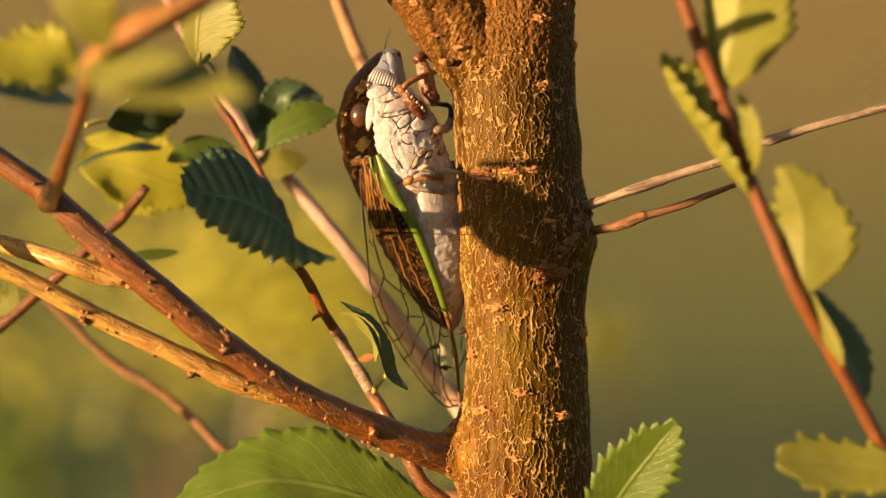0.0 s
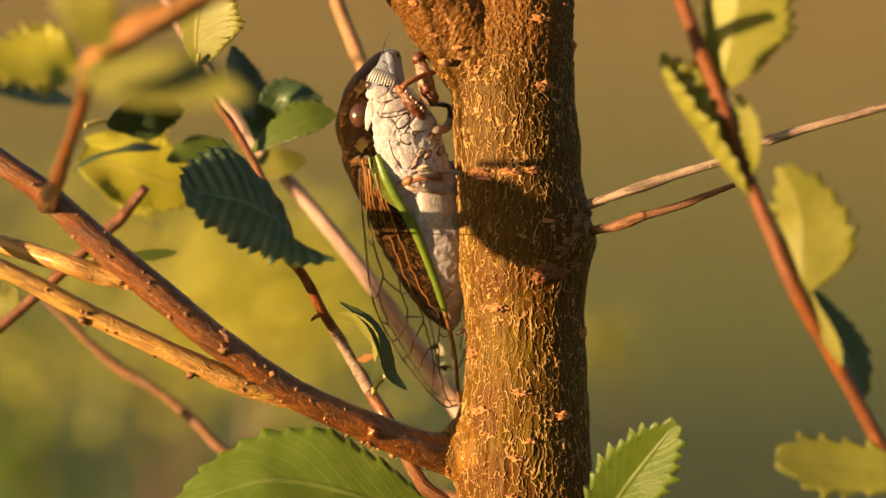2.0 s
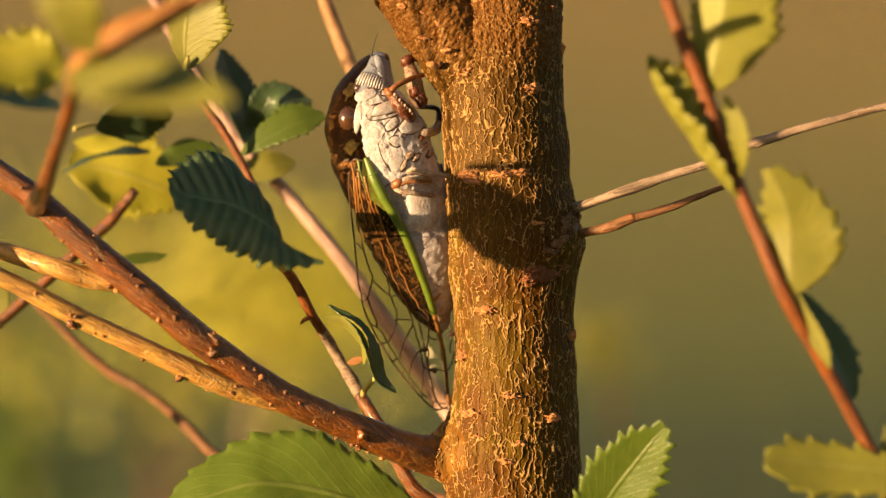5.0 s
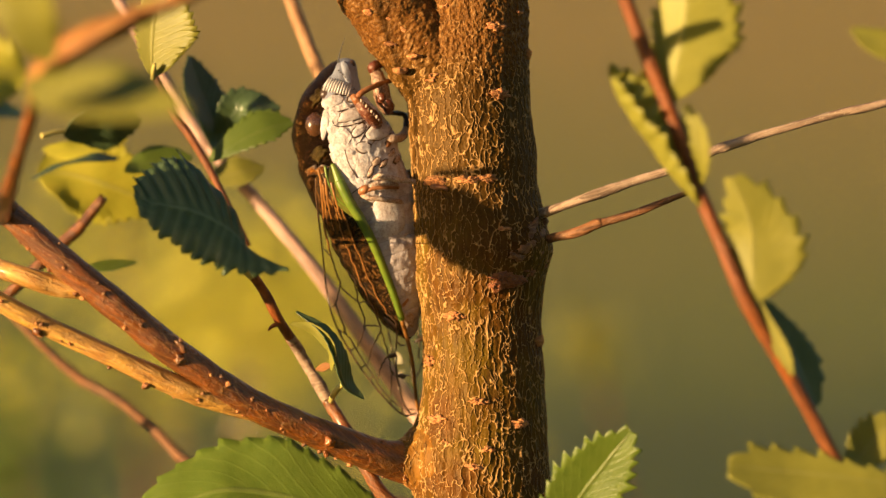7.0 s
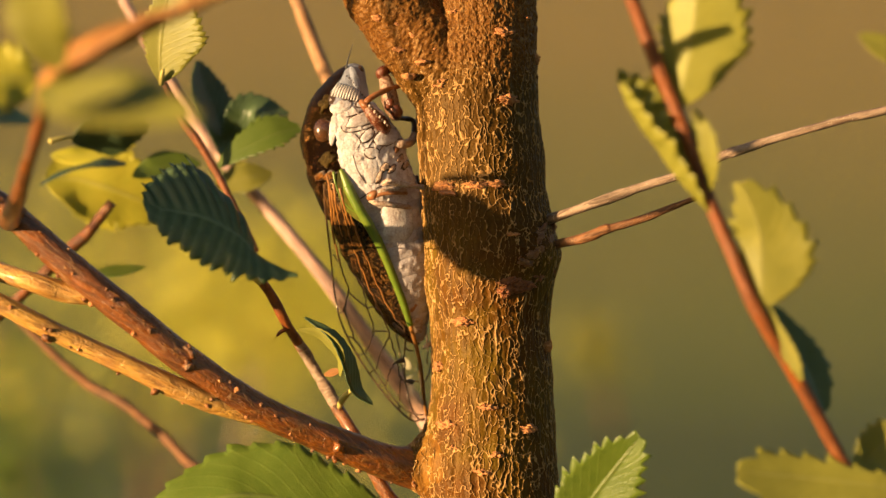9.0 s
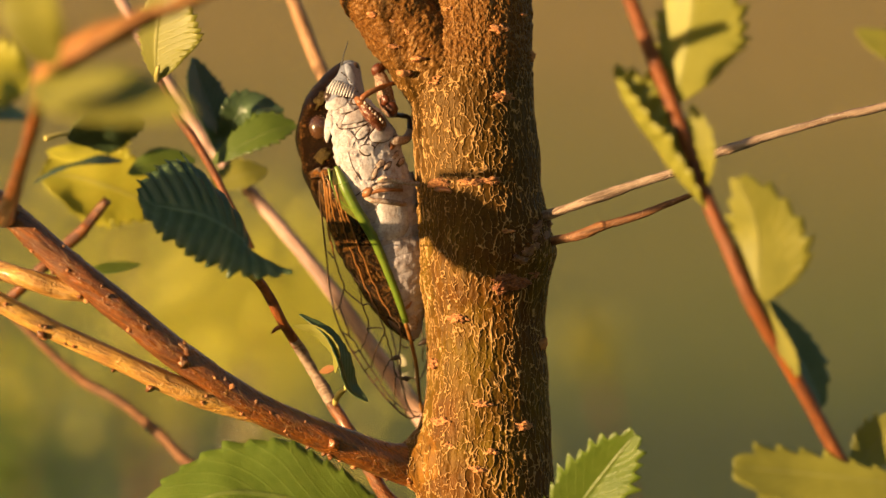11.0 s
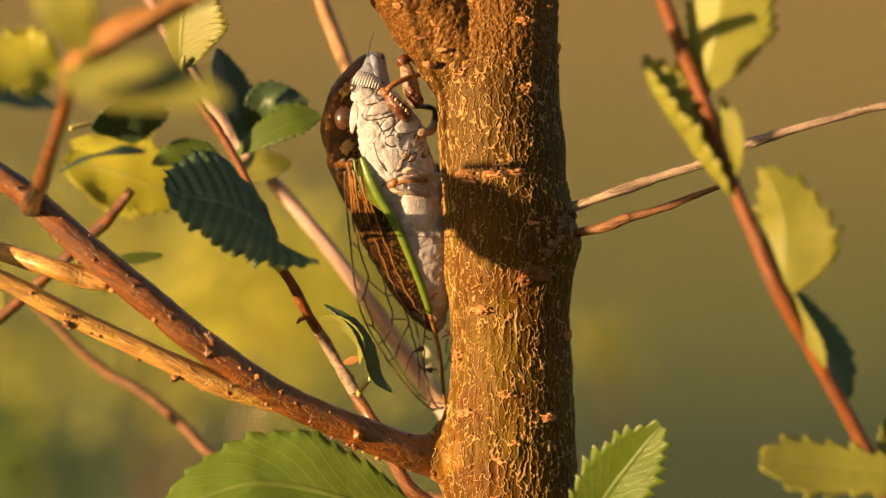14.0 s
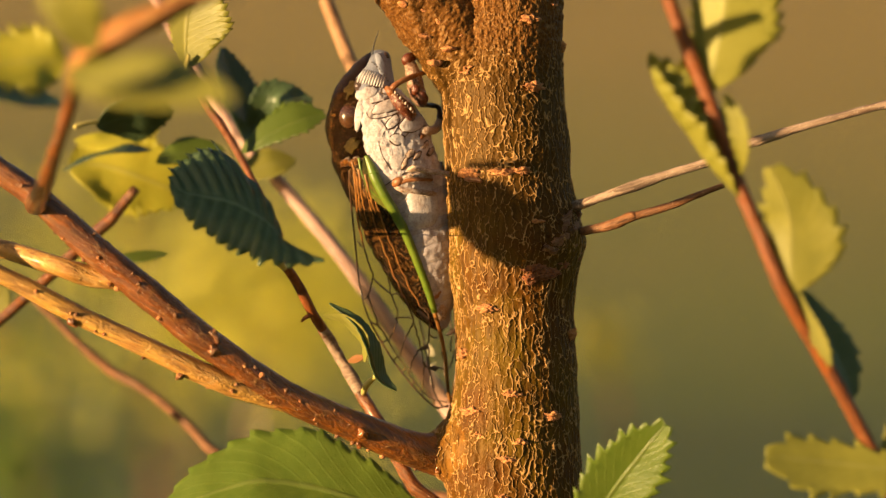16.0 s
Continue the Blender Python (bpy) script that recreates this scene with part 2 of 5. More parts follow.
def spline(points, steps):
    """Catmull-Rom through points of any width, evenly resampled."""
    p = np.array(points, float)
    p = np.vstack([2 * p[0] - p[1], p, 2 * p[-1] - p[-2]])
    out = []
    n = len(p) - 3
    for i in range(steps + 1):
        x = min(i / steps * n, n - 1e-6)
        j, f = int(x), x - int(x)
        a, b, c, e = p[j], p[j + 1], p[j + 2], p[j + 3]
        out.append(0.5 * (2 * b + (c - a) * f + (2 * a - 5 * b + 4 * c - e) * f * f + (3 * b - a - 3 * c + e) * f ** 3))
    return np.array(out)


def tube(rows, steps=40, segs=12, rough=0.06, grain=300.0, seed=0.0, closed=True, flat=1.0, bark=False):
    """rows of (u, v, d, radius in grid units): a tapering, slightly uneven round stem."""
    pts = []
    for u, v, d, r in rows:
        k = (DIST + d / 1000) / DIST
        pts.append((*at(u, v, d), r * UNIT * k))
    return tube_world(pts, steps, segs, rough, grain, seed, closed, flat, bark)


def tube_world(pts, steps=40, segs=12, rough=0.06, grain=300.0, seed=0.0, closed=True, flat=1.0, bark=False):
    c = spline(pts, steps)
    bm = bmesh.new()
    cork = bm.verts.layers.float.new("cork") if bark else None
    rings = []
    side = None
    for i in range(len(c)):
        t = Vector(c[min(i + 1, len(c) - 1)][:3] - c[max(i - 1, 0)][:3]).normalized()
        if side is None:
            side = t.cross(Vector((0.3, 1, 0.2))).normalized()
        side = (side - t * side.dot(t)).normalized()
        up = t.cross(side)
        o, r = Vector(c[i][:3]), max(float(c[i][3]), 1e-5)
        ring = []
        for j in range(segs):
            a = 2 * math.pi * j / segs
            w = side * math.cos(a) + up * math.sin(a) * flat
            q = o + w * r
            n = noise.noise((q + Vector((seed, seed, 0))) * grain) + 0.5 * noise.noise(q * grain * 2.7)
            q = o + w * r * (1 + rough * n)
            net = cork_net(q) if bark else 0.0
            vert = bm.verts.new(q + w.normalized() * bark_height(q, net) if bark else q)
            if bark:
                vert[cork] = net
            ring.append(vert)
        rings.append(ring)
    for a, b in zip(rings, rings[1:]):
        for j in range(segs):
            bm.faces.new((a[j], a[(j + 1) % segs], b[(j + 1) % segs], b[j]))
    if closed:
        bm.faces.new(list(reversed(rings[0])))
        bm.faces.new(rings[-1])
    return bm


def lump(centre, size, axes=None, rough=0.1, grain=900.0, segs=14, seed=0.0):
    """A rounded, uneven lump. size: three half widths in metres along the axes."""
    bm = bmesh.new()
    bmesh.ops.create_uvsphere(bm, u_segments=segs, v_segments=max(6, segs * 2 // 3), radius=1.0)
    ax = axes or (Vector((1, 0, 0)), Vector((0, 1, 0)), Vector((0, 0, 1)))
    for v in bm.verts:
        c = v.co.copy()
        q = sum((a * (s * x) for a, s, x in zip(ax, size, c)), Vector())
        v.co = Vector(centre) + q * (1 + rough * noise.noise((q + Vector((seed, 0, seed))) * grain))
    return bm


def folded_leaf(mid, high, low, teeth=13, bare_high=0.52, bare_low=0.06, pleat=0.0005, tooth=0.0011, thick=0.00012):
    """A leaf folded along its midrib. mid, high, low: rows of (u, v, d) from base to tip for the midrib and the two rims."""
    per = 8
    steps, across = teeth * per, 10
    lines = [spline([tuple(at(*p)) for p in rows], steps) for rows in (mid, high, low)]
    bm = bmesh.new()
    uv = bm.loops.layers.uv.new("blade")
    grid, place = [], {}
    for i in range(steps + 1):
        t = i / steps
        m = Vector(lines[0][i])
        row = []
        for j in range(-across, across + 1):
            e = abs(j) / across
            rim = Vector(lines[1 if j < 0 else 2][i])
            out = rim - m
            run = Vector(lines[1 if j < 0 else 2][min(i + 1, steps)] - lines[1 if j < 0 else 2][max(i - 1, 0)]).normalized()
            n = run.cross(out).normalized() if out.length > 1e-6 else Vector((0, -1, 0))
            if n.y > 0:
                n = -n
            q0 = m + out * e
            ph = (t * teeth + (0.0 if j < 0 else 0.4)) % 1.0
            size = 1.0 + 0.9 * noise.noise(Vector((math.floor(t * teeth) * 1.37, 0.4 if j < 0 else 7.3, teeth * 0.1)))
            saw = (ph ** 0.8 if j < 0 else math.sin(math.pi * ph) ** 0.7) * size
            if t < (bare_high if j < 0 else bare_low) or t > 0.985:
                saw = 0.0
            grit = 0.00016 * max(0.0, noise.noise(q0 * 2600.0)) * e if j > 0 else 0.0
            reach = out.length * e + tooth * (1.4 if j < 0 else 1.0) * saw * e ** 5
            q = m + (out.normalized() * reach if out.length > 1e-6 else Vector()) + run * (tooth * 0.5 * saw * e ** 5)
            q += n * (0.10 * out.length * math.sin(math.pi * e) * (1 if j > 0 else 0.6))
            wave = abs(((t * teeth) % 1.0) - 0.5) * 2
            q += n * (pleat * (1.0 if j < 0 else 0.35) * (wave - 0.5) * min(1.0, 3 * e) * min(1.0, out.length / 0.003))
            q += n * (0.00025 * noise.noise(q * 350.0) + (0.00022 * noise.noise(q * 1500.0) * e if j > 0 else 0.0) + grit)
            vert = bm.verts.new(q)
            side = 0.5 * j / across
            place[vert] = (t + 7 * abs(side) / 13, 0.5 + side)
            row.append(vert)
        grid.append(row)
    top = []
    for a, b in zip(grid, grid[1:]):
        for j in range(2 * across):
            top.append(bm.faces.new((a[j], a[j + 1], b[j + 1], b[j])))
    bm.normal_update()
    under = {}
    for v in list(place):
        under[v] = bm.verts.new(v.co - v.normal * thick)
        place[under[v]] = place[v]
    for f in top:
        bm.faces.new([under[v] for v in reversed(f.verts)])
    rim = [r[0] for r in grid] + grid[-1][1:] + [r[-1] for r in reversed(grid[:-1])] + list(reversed(grid[0][1:-1]))
    for a, b in zip(rim, rim[1:] + rim[:1]):
        bm.faces.new((a, b, under[b], under[a]))
    for f in bm.faces:
        for l in f.loops:
            l[uv].uv = place[l.vert]
    bmesh.ops.recalc_face_normals(bm, faces=bm.faces)
    return bm


def leaf_mesh(mid, facing, wide_a, wide_b, peak=0.45, teeth=15, fold=0.25, pleat=0.25, droop=0.0, thick=0.00012, tooth=0.13, rows=5, peak_b=None, rise=0.62, rise_b=None, bare_b=0.0):
    """An elm leaf. mid: rows of (u, v, d) from base to tip; facing: the way its upper side looks; wide_a, wide_b: half widths in
    grid units of the blade's two halves; fold: how far the halves rise; droop: how far the rims bend
    back; peak, rise and bare: where a half is widest, how it widens, and how far its rim has no teeth."""
    steps = teeth * rows
    line = spline([tuple(at(*p)) for p in mid], steps)
    k = (DIST + mid[len(mid) // 2][2] / 1000) / DIST
    across = 7
    bite = tooth * (abs(wide_a) + abs(wide_b)) / 2 * UNIT * k
    bm = bmesh.new()
    uv = bm.loops.layers.uv.new("blade")
    n0 = Vector(facing).normalized()
    grid, place = [], {}
    for i in range(steps + 1):
        t = i / steps
        d = Vector(line[min(i + 1, steps)] - line[max(i - 1, 0)]).normalized()
        s = d.cross(n0).normalized()
        n = s.cross(d).normalized()
        row = []
        for j in range(-across, across + 1):
            w = (wide_a if j < 0 else wide_b) * UNIT * k
            e = abs(j) / across
            pk, ri = (peak, rise) if j < 0 else (peak_b or peak, rise_b or rise)
            shape = (t / pk) ** ri if t < pk else max(0.0, 1 - ((t - pk) / (1 - pk)) ** 1.9) ** 0.8
            ph = (t * teeth) % 1.0
            big = 1.0 + 0.3 * math.sin(t * teeth * 2.1 + (1 if j < 0 else 4))
            saw = (ph / 0.8 if ph < 0.8 else (1 - ph) * 5) * big * e ** 4
            x = (w * shape * e * (1 - tooth * 0.4) + bite * saw * (0.35 + 0.65 * shape) * (0 if t < (0.03 if j < 0 else max(0.03, bare_b)) else 1)) * (1 if j > 0 else -1 if j < 0 else 0)
            lean = d * (bite * 0.55 * saw)
            vein = (t * 13 - e * 3.5) % 1.0
            lift = pleat * w * 0.16 * (abs(vein - 0.5) - 0.25) * min(1, e * 3) * shape
            h = fold * abs(x) - droop * w * e ** 2.2 * shape + lift
            q = Vector(line[i]) + s * x + n * h + lean
            q += n * (w * 0.05 * noise.noise(q * 160.0))
            vert = bm.verts.new(q)
            place[vert] = (t, 0.5 + 0.5 * j / across)
            row.append(vert)
        grid.append(row)
    top = []
    for a, b in zip(grid, grid[1:]):
        for j in range(2 * across):
            top.append(bm.faces.new((a[j], a[j + 1], b[j + 1], b[j])))
    bm.normal_update()
    low = {}
    for v in list(place):
        low[v] = bm.verts.new(v.co - v.normal * thick)
        place[low[v]] = place[v]
    for f in top:
        bm.faces.new([low[v] for v in reversed(f.verts)])
    rim = [r[0] for r in grid] + grid[-1][1:] + [r[-1] for r in reversed(grid[:-1])] + list(reversed(grid[0][1:-1]))
    for a, b in zip(rim, rim[1:] + rim[:1]):
        bm.faces.new((a, b, low[b], low[a]))
    for f in bm.faces:
        for l in f.loops:
            l[uv].uv = place[l.vert]
    bmesh.ops.recalc_face_normals(bm, faces=bm.faces)
    return bm


# ---- ground and distance ----
def meadow_material():
    m, nt, bsdf = material("meadow")
    tc = nt.nodes.new("ShaderNodeTexCoord")
    v = tc.outputs["Object"]
    sep = nt.nodes.new("ShaderNodeSeparateXYZ")
    nt.links.new(v, sep.inputs[0])
    n1 = fbm(nt, v, 0.35, 5.0)
    n2 = fbm(nt, v, 3.0, 5.0)
    n3 = fbm(nt, v, 40.0, 3.0)
    far = math_node(nt, "ADD", math_node(nt, "ADD", math_node(nt, "MULTIPLY", sep.outputs[0], 0.012), math_node(nt, "MULTIPLY", sep.outputs[2], 0.22)), math_node(nt, "MULTIPLY", math_node(nt, "SUBTRACT", n1, 0.5), 0.5))
    dry = ramp(nt, far, ((0.0, 0.0), (0.9, 1.0)))
    green = blend(nt, ramp(nt, n2, ((0.35, 0.0), (0.65, 1.0))), (0.088, 0.126, 0.028), (0.148, 0.162, 0.038))
    brown = blend(nt, ramp(nt, n2, ((0.35, 0.0), (0.65, 1.0))), (0.285, 0.201, 0.056), (0.238, 0.169, 0.047))
    c = blend(nt, dry, green, brown)
    c = blend(nt, ramp(nt, n3, ((0.45, 0.0), (0.8, 0.4))), c, (0.07, 0.06, 0.02))
    nt.links.new(c, bsdf.inputs["Base Color"])
    bsdf.inputs["Roughness"].default_value = 0.95
    bump(nt, bsdf, math_node(nt, "ADD", n2, n3), 0.6, 0.05)
    return m


def ground():
    bm = bmesh.new()
    xs = [-600, -300, -150, -80, -45, -25, -14, -8, -4, -1.5, 0, 1.5, 4, 8, 14, 25, 45, 80, 150, 300, 600]
    ys = [-400, -120, -40, -15, -6, -2, 0, 2, 4, 7, 10, 13, 16, 19, 22, 26, 30, 35, 41, 48, 56, 66, 80, 100, 140, 220, 400, 900]
    grid = []
    for y in ys:
        row = []
        for x in xs:
            rise = 0.0 if y < 20 else min((y - 20) * 0.30, 36.0)
            z = rise + (0.05 if abs(y) > 3 or abs(x) > 3 else 0.0) * noise.noise(Vector((x * 0.2, y * 0.2, 0))) + 0.06 * rise * noise.noise(Vector((x * 0.03, y * 0.05, 3)))
            row.append(bm.verts.new((x, y, z)))
        grid.append(row)
    for a, b in zip(grid, grid[1:]):
        for j in range(len(xs) - 1):
            bm.faces.new((a[j], a[j + 1], b[j + 1], b[j]))
    bmesh.ops.recalc_face_normals(bm, faces=bm.faces)
    ob = part("ground", bm, meadow_material())
    tagged(ob, "green meadow rising to a dry brown grassy slope", "ground", kind="structure")


ground()


def shrub(name, foot, crowns, label, mat, seed):
    """A leafy shrub: crowns are rows of (x, y, z, half width, half height, leaves)."""
    rng = random.Random(seed)
    ob = empty(name, foot)
    tagged(ob, label, "shrub")
    for x, y, z, w, h, count in crowns:
        o = Vector((x, y, z))
        part("stem", tube_world(((*foot, 0.012), ((foot[0] * 2 + x) / 3 + 0.03, y, z * 0.4, 0.009), ((foot[0] + 2 * x) / 3, y, z * 0.75, 0.006), (x, y, z + h * 0.6, 0.002)), 16, 8, 0.1, 20.0), BRANCH, ob)
        bm = bmesh.new()
        for _ in range(count):
            d = Vector((rng.gauss(0, 0.5), rng.gauss(0, 0.5), rng.gauss(0, 0.5)))
            p = o + Vector((d.x * w, d.y * w, d.z * h))
            m = Euler((rng.uniform(-0.9, 0.9) + 0.9, rng.uniform(-0.9, 0.9), rng.uniform(-3, 3))).to_matrix()
            size = rng.uniform(0.008, 0.014)
            ring = [(0, -1, 0), (0.42, -0.4, 0.1), (0.45, 0.2, 0.1), (0, 1, -0.12), (-0.45, 0.2, 0.1), (-0.42, -0.4, 0.1)]
            vs = [bm.verts.new(p + m @ (Vector(c) * size)) for c in ring]
            bm.faces.new((vs[0], vs[1], vs[2], vs[3]))
            bm.faces.new((vs[0], vs[3], vs[4], vs[5]))
        tagged(part("crown", bm, mat, ob), kind="stuff")
    return ob


shrub("shrub", (-0.35, 3.0, 0), ((-0.22, 3.0, 1.13, 0.17, 0.12, 1150), (-0.36, 3.2, 1.02, 0.2, 0.10, 260), (-0.42, 3.1, 1.2, 0.16, 0.14, 350), (-0.60, 3.0, 1.05, 0.14, 0.14, 200), (-0.1, 3.1, 0.9, 0.2, 0.12, 160)), "shrub with yellow-green autumn leaves", LEAF_LEMON, 4)
shrub("shrub", (0.35, 2.6, 0), ((0.19, 2.6, 1.09, 0.035, 0.04, 70),), "thin shrub with a tuft of pale leaves", LEAF_YELLOW, 9)
shrub("shrub", (-0.75, 2.2, 0), ((-0.48, 2.2, 0.98, 0.12, 0.10, 600), (-0.62, 2.2, 0.8, 0.16, 0.16, 600)), "low dark green shrub", LEAF_GREEN, 12)


# ---- the elm sapling ----
def trunk_centre(v):
    rows = ((-400, 925, 88), (-150, 925, 88), (0, 924, 92), (80, 918, 98), (150, 911, 105), (300, 919, 109), (380, 926, 114), (430, 930, 115), (470, 928, 113),
            (550, 929, 104), (650, 932, 106), (750, 930, 113), (882, 932, 117), (1100, 930, 122), (2000, 925, 128))
    for a, b in zip(rows, rows[1:]):
        if a[0] <= v <= b[0]:
            f = (v - a[0]) / (b[0] - a[0])
            f = f * f * (3 - 2 * f)
            return a[1] + (b[1] - a[1]) * f, a[2] + (b[2] - a[2]) * f
    return rows[-1][1], rows[-1][2]


def trunk_mesh():
    """The trunk, finely divided where the bark is near, as one mesh with the cork net as a point value."""
    near = [-190 + 200 * i / 400 for i in range(401)]
    back = [10 + 160 * i / 20 for i in range(1, 20)]
    turns = [radians(a) for a in near + back]
    levels = [-400 + 20 * i for i in range(17)] + [-60 + 1.5 * i for i in range(690)]
    levels += [980 + 40 * i for i in range(24)] + [2000 + 900 * i for i in range(1, 15)]
    verts, cork, faces = [], [], []
    n = len(turns)
    for v in levels:
        c, r = trunk_centre(min(v, 2000))
        low = max(0.0, (v - 2000) / 13250)
        o = Vector(((c - 784) * UNIT, 0, EYE + (441 - v) * UNIT if v != levels[-1] else -0.03))
        rr = r * UNIT * (1 + 0.7 * low)
        for j, a in enumerate(turns):
            w = Vector((math.cos(a), math.sin(a), 0))
            swell = 1.0
            # the node where the two side twigs leave
            swell += 0.10 * math.exp(-((v - 425) / 42) ** 2) * max(0, math.cos(a + 0.35)) ** 3
            # collars of the low branch and of the limb
            swell += 0.20 * math.exp(-((v - 800) / 60) ** 2) * max(0, math.cos(a - math.pi - 0.25)) ** 4
            swell += 0.16 * math.exp(-((v - 70) / 80) ** 2) * max(0, math.cos(a - math.pi - 0.2)) ** 3
            q = o + w * rr * swell
            net = 0.0
            if -60 <= v <= 985 and j <= 400:
                net = cork_net(q)
                q = q + w * bark_height(q, net)
            verts.append(q)
            cork.append(net)
    for i in range(len(levels) - 1):
        for j in range(n):
            k = (j + 1) % n
            faces.append((i * n + j, (i + 1) * n + j, (i + 1) * n + k, i * n + k))
    me = bpy.data.meshes.new("trunk")
    me.from_pydata(verts, [], faces)
    me.attributes.new("cork", "FLOAT", "POINT").data.foreach_set("value", cork)
    me.shade_smooth()
    me.materials.append(BARK)
    return me


def on_trunk(u, v, lift=0.0):
    """A place on the trunk's skin facing the viewer, with its outward direction."""
    c, r = trunk_centre(v)
    x = max(-0.995, min(0.995, (u - c) / r))
    out = Vector((x, -math.sqrt(1 - x * x), 0))
    return Vector(((c - 784) * UNIT, 0, EYE + (441 - v) * UNIT)) + out * (r * UNIT + lift), out


tree = empty("elm_tree", (0.0118, 0, 0))
tagged(tree, "young elm with olive-brown ridged bark and toothed leaves", "tree")
trunk = new("trunk", trunk_mesh())
trunk.parent, trunk.matrix_parent_inverse = tree, tree.matrix_world.inverted()
trunk["label"] = "olive-brown trunk netted with pale bark ridges"

# orange corky lenticels on the trunk: u, v, half width, half height
WARTS = ((957, 40, 19, 8), (962, 158, 22, 10), (835, 128, 30, 11), (905, 306, 24, 8), (938, 304, 20, 8), (850, 308, 24, 10), (880, 542, 22, 8),
         (838, 622, 12, 10), (922, 690, 18, 7), (993, 728, 18, 9), (936, 772, 11, 6), (912, 802, 15, 7), (850, 722, 20, 8), (972, 486, 26, 9),
         (952, 490, 16, 11), (964, 474, 24, 10), (992, 480, 18, 9), (1012, 466, 14, 9), (1028, 590, 10, 12), (966, 392, 14, 5), (1012, 83, 7, 9), (800, 38, 14, 9), (996, 14, 8, 5), (868, 3, 12, 4), (815, 85, 14, 6),
         (775, 60, 10, 6), (800, 832, 10, 10), (1036, 450, 12, 14), (1008, 398, 22, 9), (1000, 415, 26, 7), (985, 432, 20, 6), (860, 760, 14, 6), (905, 868, 14, 6), (845, 96, 12, 5))


def wart(u, v, w, h, seed):
    p, out = on_trunk(u, v, -0.0001)
    side = Vector((0, 0, 1)).cross(out).normalized()
    bm = lump(p, (w * UNIT, h * UNIT, 0.0007), (side, Vector((0, 0, 1)), out), 0.9, 3000.0, 22, seed)
    return bm


for i, (u, v, w, h) in enumerate(WARTS):
    part("lenticel", wart(u, v, w * 0.88, h * 0.9, i * 0.37), CALLUS_RED if (u, v) in ((972, 486), (952, 490), (964, 474), (992, 480), (1012, 466), (1036, 450)) else BARK if (u, v) in ((1008, 398), (1000, 415), (985, 432)) else WART, trunk)


def limb(name, rows, mat, label="", steps=60, segs=24, rough=0.07, grain=260.0, parent=None, seed=0.0, bark=False):
    return part(name, tube(rows, steps, segs, rough, grain, seed, True, 1.0, bark), mat, parent or tree, label)


limb("limb", ((905, 190, 1, 70), (872, 120, 0, 84), (815, 50, -1, 78), (750, -30, -2, 70), (690, -120, -3, 62), (600, -260, -5, 56)), BARK, "thick limb forking from the trunk", 300, 170, 0.05, 300.0, bark=True)
MAIN_RUN = ((880, 830, 1, 42), (800, 806, -2, 37), (740, 790, -5, 31.5), (640, 750, -8.5, 28), (520, 695, -12, 27), (400, 614, -15, 27), (300, 532, -17, 27), (210, 459, -18, 27),
            (150, 405, -18.5, 25.2), (90, 350, -19, 23.5), (30, 305, -19.5, 21.8), (-60, 240, -20.5, 20.2), (-250, 110, -23, 16.8))
GOLD_RUN = ((590, 727, -9.5, 14), (520, 708, -11.5, 18), (460, 690, -13, 20), (400, 668, -14.5, 20.2), (300, 622, -16, 18.5), (200, 575, -17, 17.6), (130, 540, -18, 17.6), (50, 497, -19, 16.8), (-40, 455, -20, 16), (-250, 360, -22, 13.4))
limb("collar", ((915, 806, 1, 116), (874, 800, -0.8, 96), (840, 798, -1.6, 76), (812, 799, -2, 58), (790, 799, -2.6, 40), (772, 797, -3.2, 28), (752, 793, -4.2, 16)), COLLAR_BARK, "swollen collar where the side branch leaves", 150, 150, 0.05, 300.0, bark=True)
main_branch = limb("branch", MAIN_RUN, BRANCH, "red-brown side branch with small buds", 130, 32)
limb("branch", ((262, 500, -17.5, 15), (225, 492, -17.5, 18), (180, 486, -17.5, 19), (120, 467, -18, 17.6), (40, 442, -15, 16.8), (-60, 415, -12, 15.1), (-260, 360, -8, 12.6)), GOLD_BRANCH, "pale golden branch", 50, 20)
gold_branch = limb("branch", GOLD_RUN, GOLD_BRANCH, "pale golden branch streaked with bark", 90, 24)
limb("twig", ((85, 358, -19, 20.2), (86, 351, -31, 17), (101, 322, -44, 15), (125, 250, -58, 12.5), (148, 180, -66, 13), (158, 130, -72, 16)), BRANCH, "red-brown foot of a shoot", 60, 20, 0.12, 420.0)
limb("twig", ((152, 150, -70, 13), (160, 120, -73, 19), (200, 75, -77, 26), (260, 42, -79, 24), (320, 18, -81, 20), (390, -12, -83, 16), (520, -70, -86, 11.8)), PEEL, "orange-brown peeling shoot", 90, 28, 0.32, 380.0)
# one twig: its lit stretch gets paler grey bark, its shaded stretches darker barks
limb("twig", ((790, 890, 0, 13.5), (745, 850, 0, 12.5), (690, 748, 1, 11), (660, 700, 3, 11), (648, 680, 3.6, 10)), BRANCH, "slender leafy twig, dark at its foot", 40, 14, 0.12, 500.0)
limb("twig", ((656, 694, 3, 10.5), (640, 664, 4, 11.5), (625, 640, 5, 9.5), (604, 602, 4, 10.5), (590, 580, 2, 9)), TWIG, "sunlit stretch of the twig, painted paler grey", 36, 14, 0.14, 700.0)
limb("twig", ((596, 590, 3, 9.5), (570, 548, 0, 9), (540, 490, -2, 9), (520, 464, -4, 8), (507, 430, -6, 6), (499, 402, -8, 4)), SHOOT, "red-brown tip of the twig", 40, 14, 0.12, 500.0)
limb("twig", ((572, 556, 0, 4), (560, 560, -1, 4), (552, 568, -1, 2)), SHOOT, "", 8, 8)
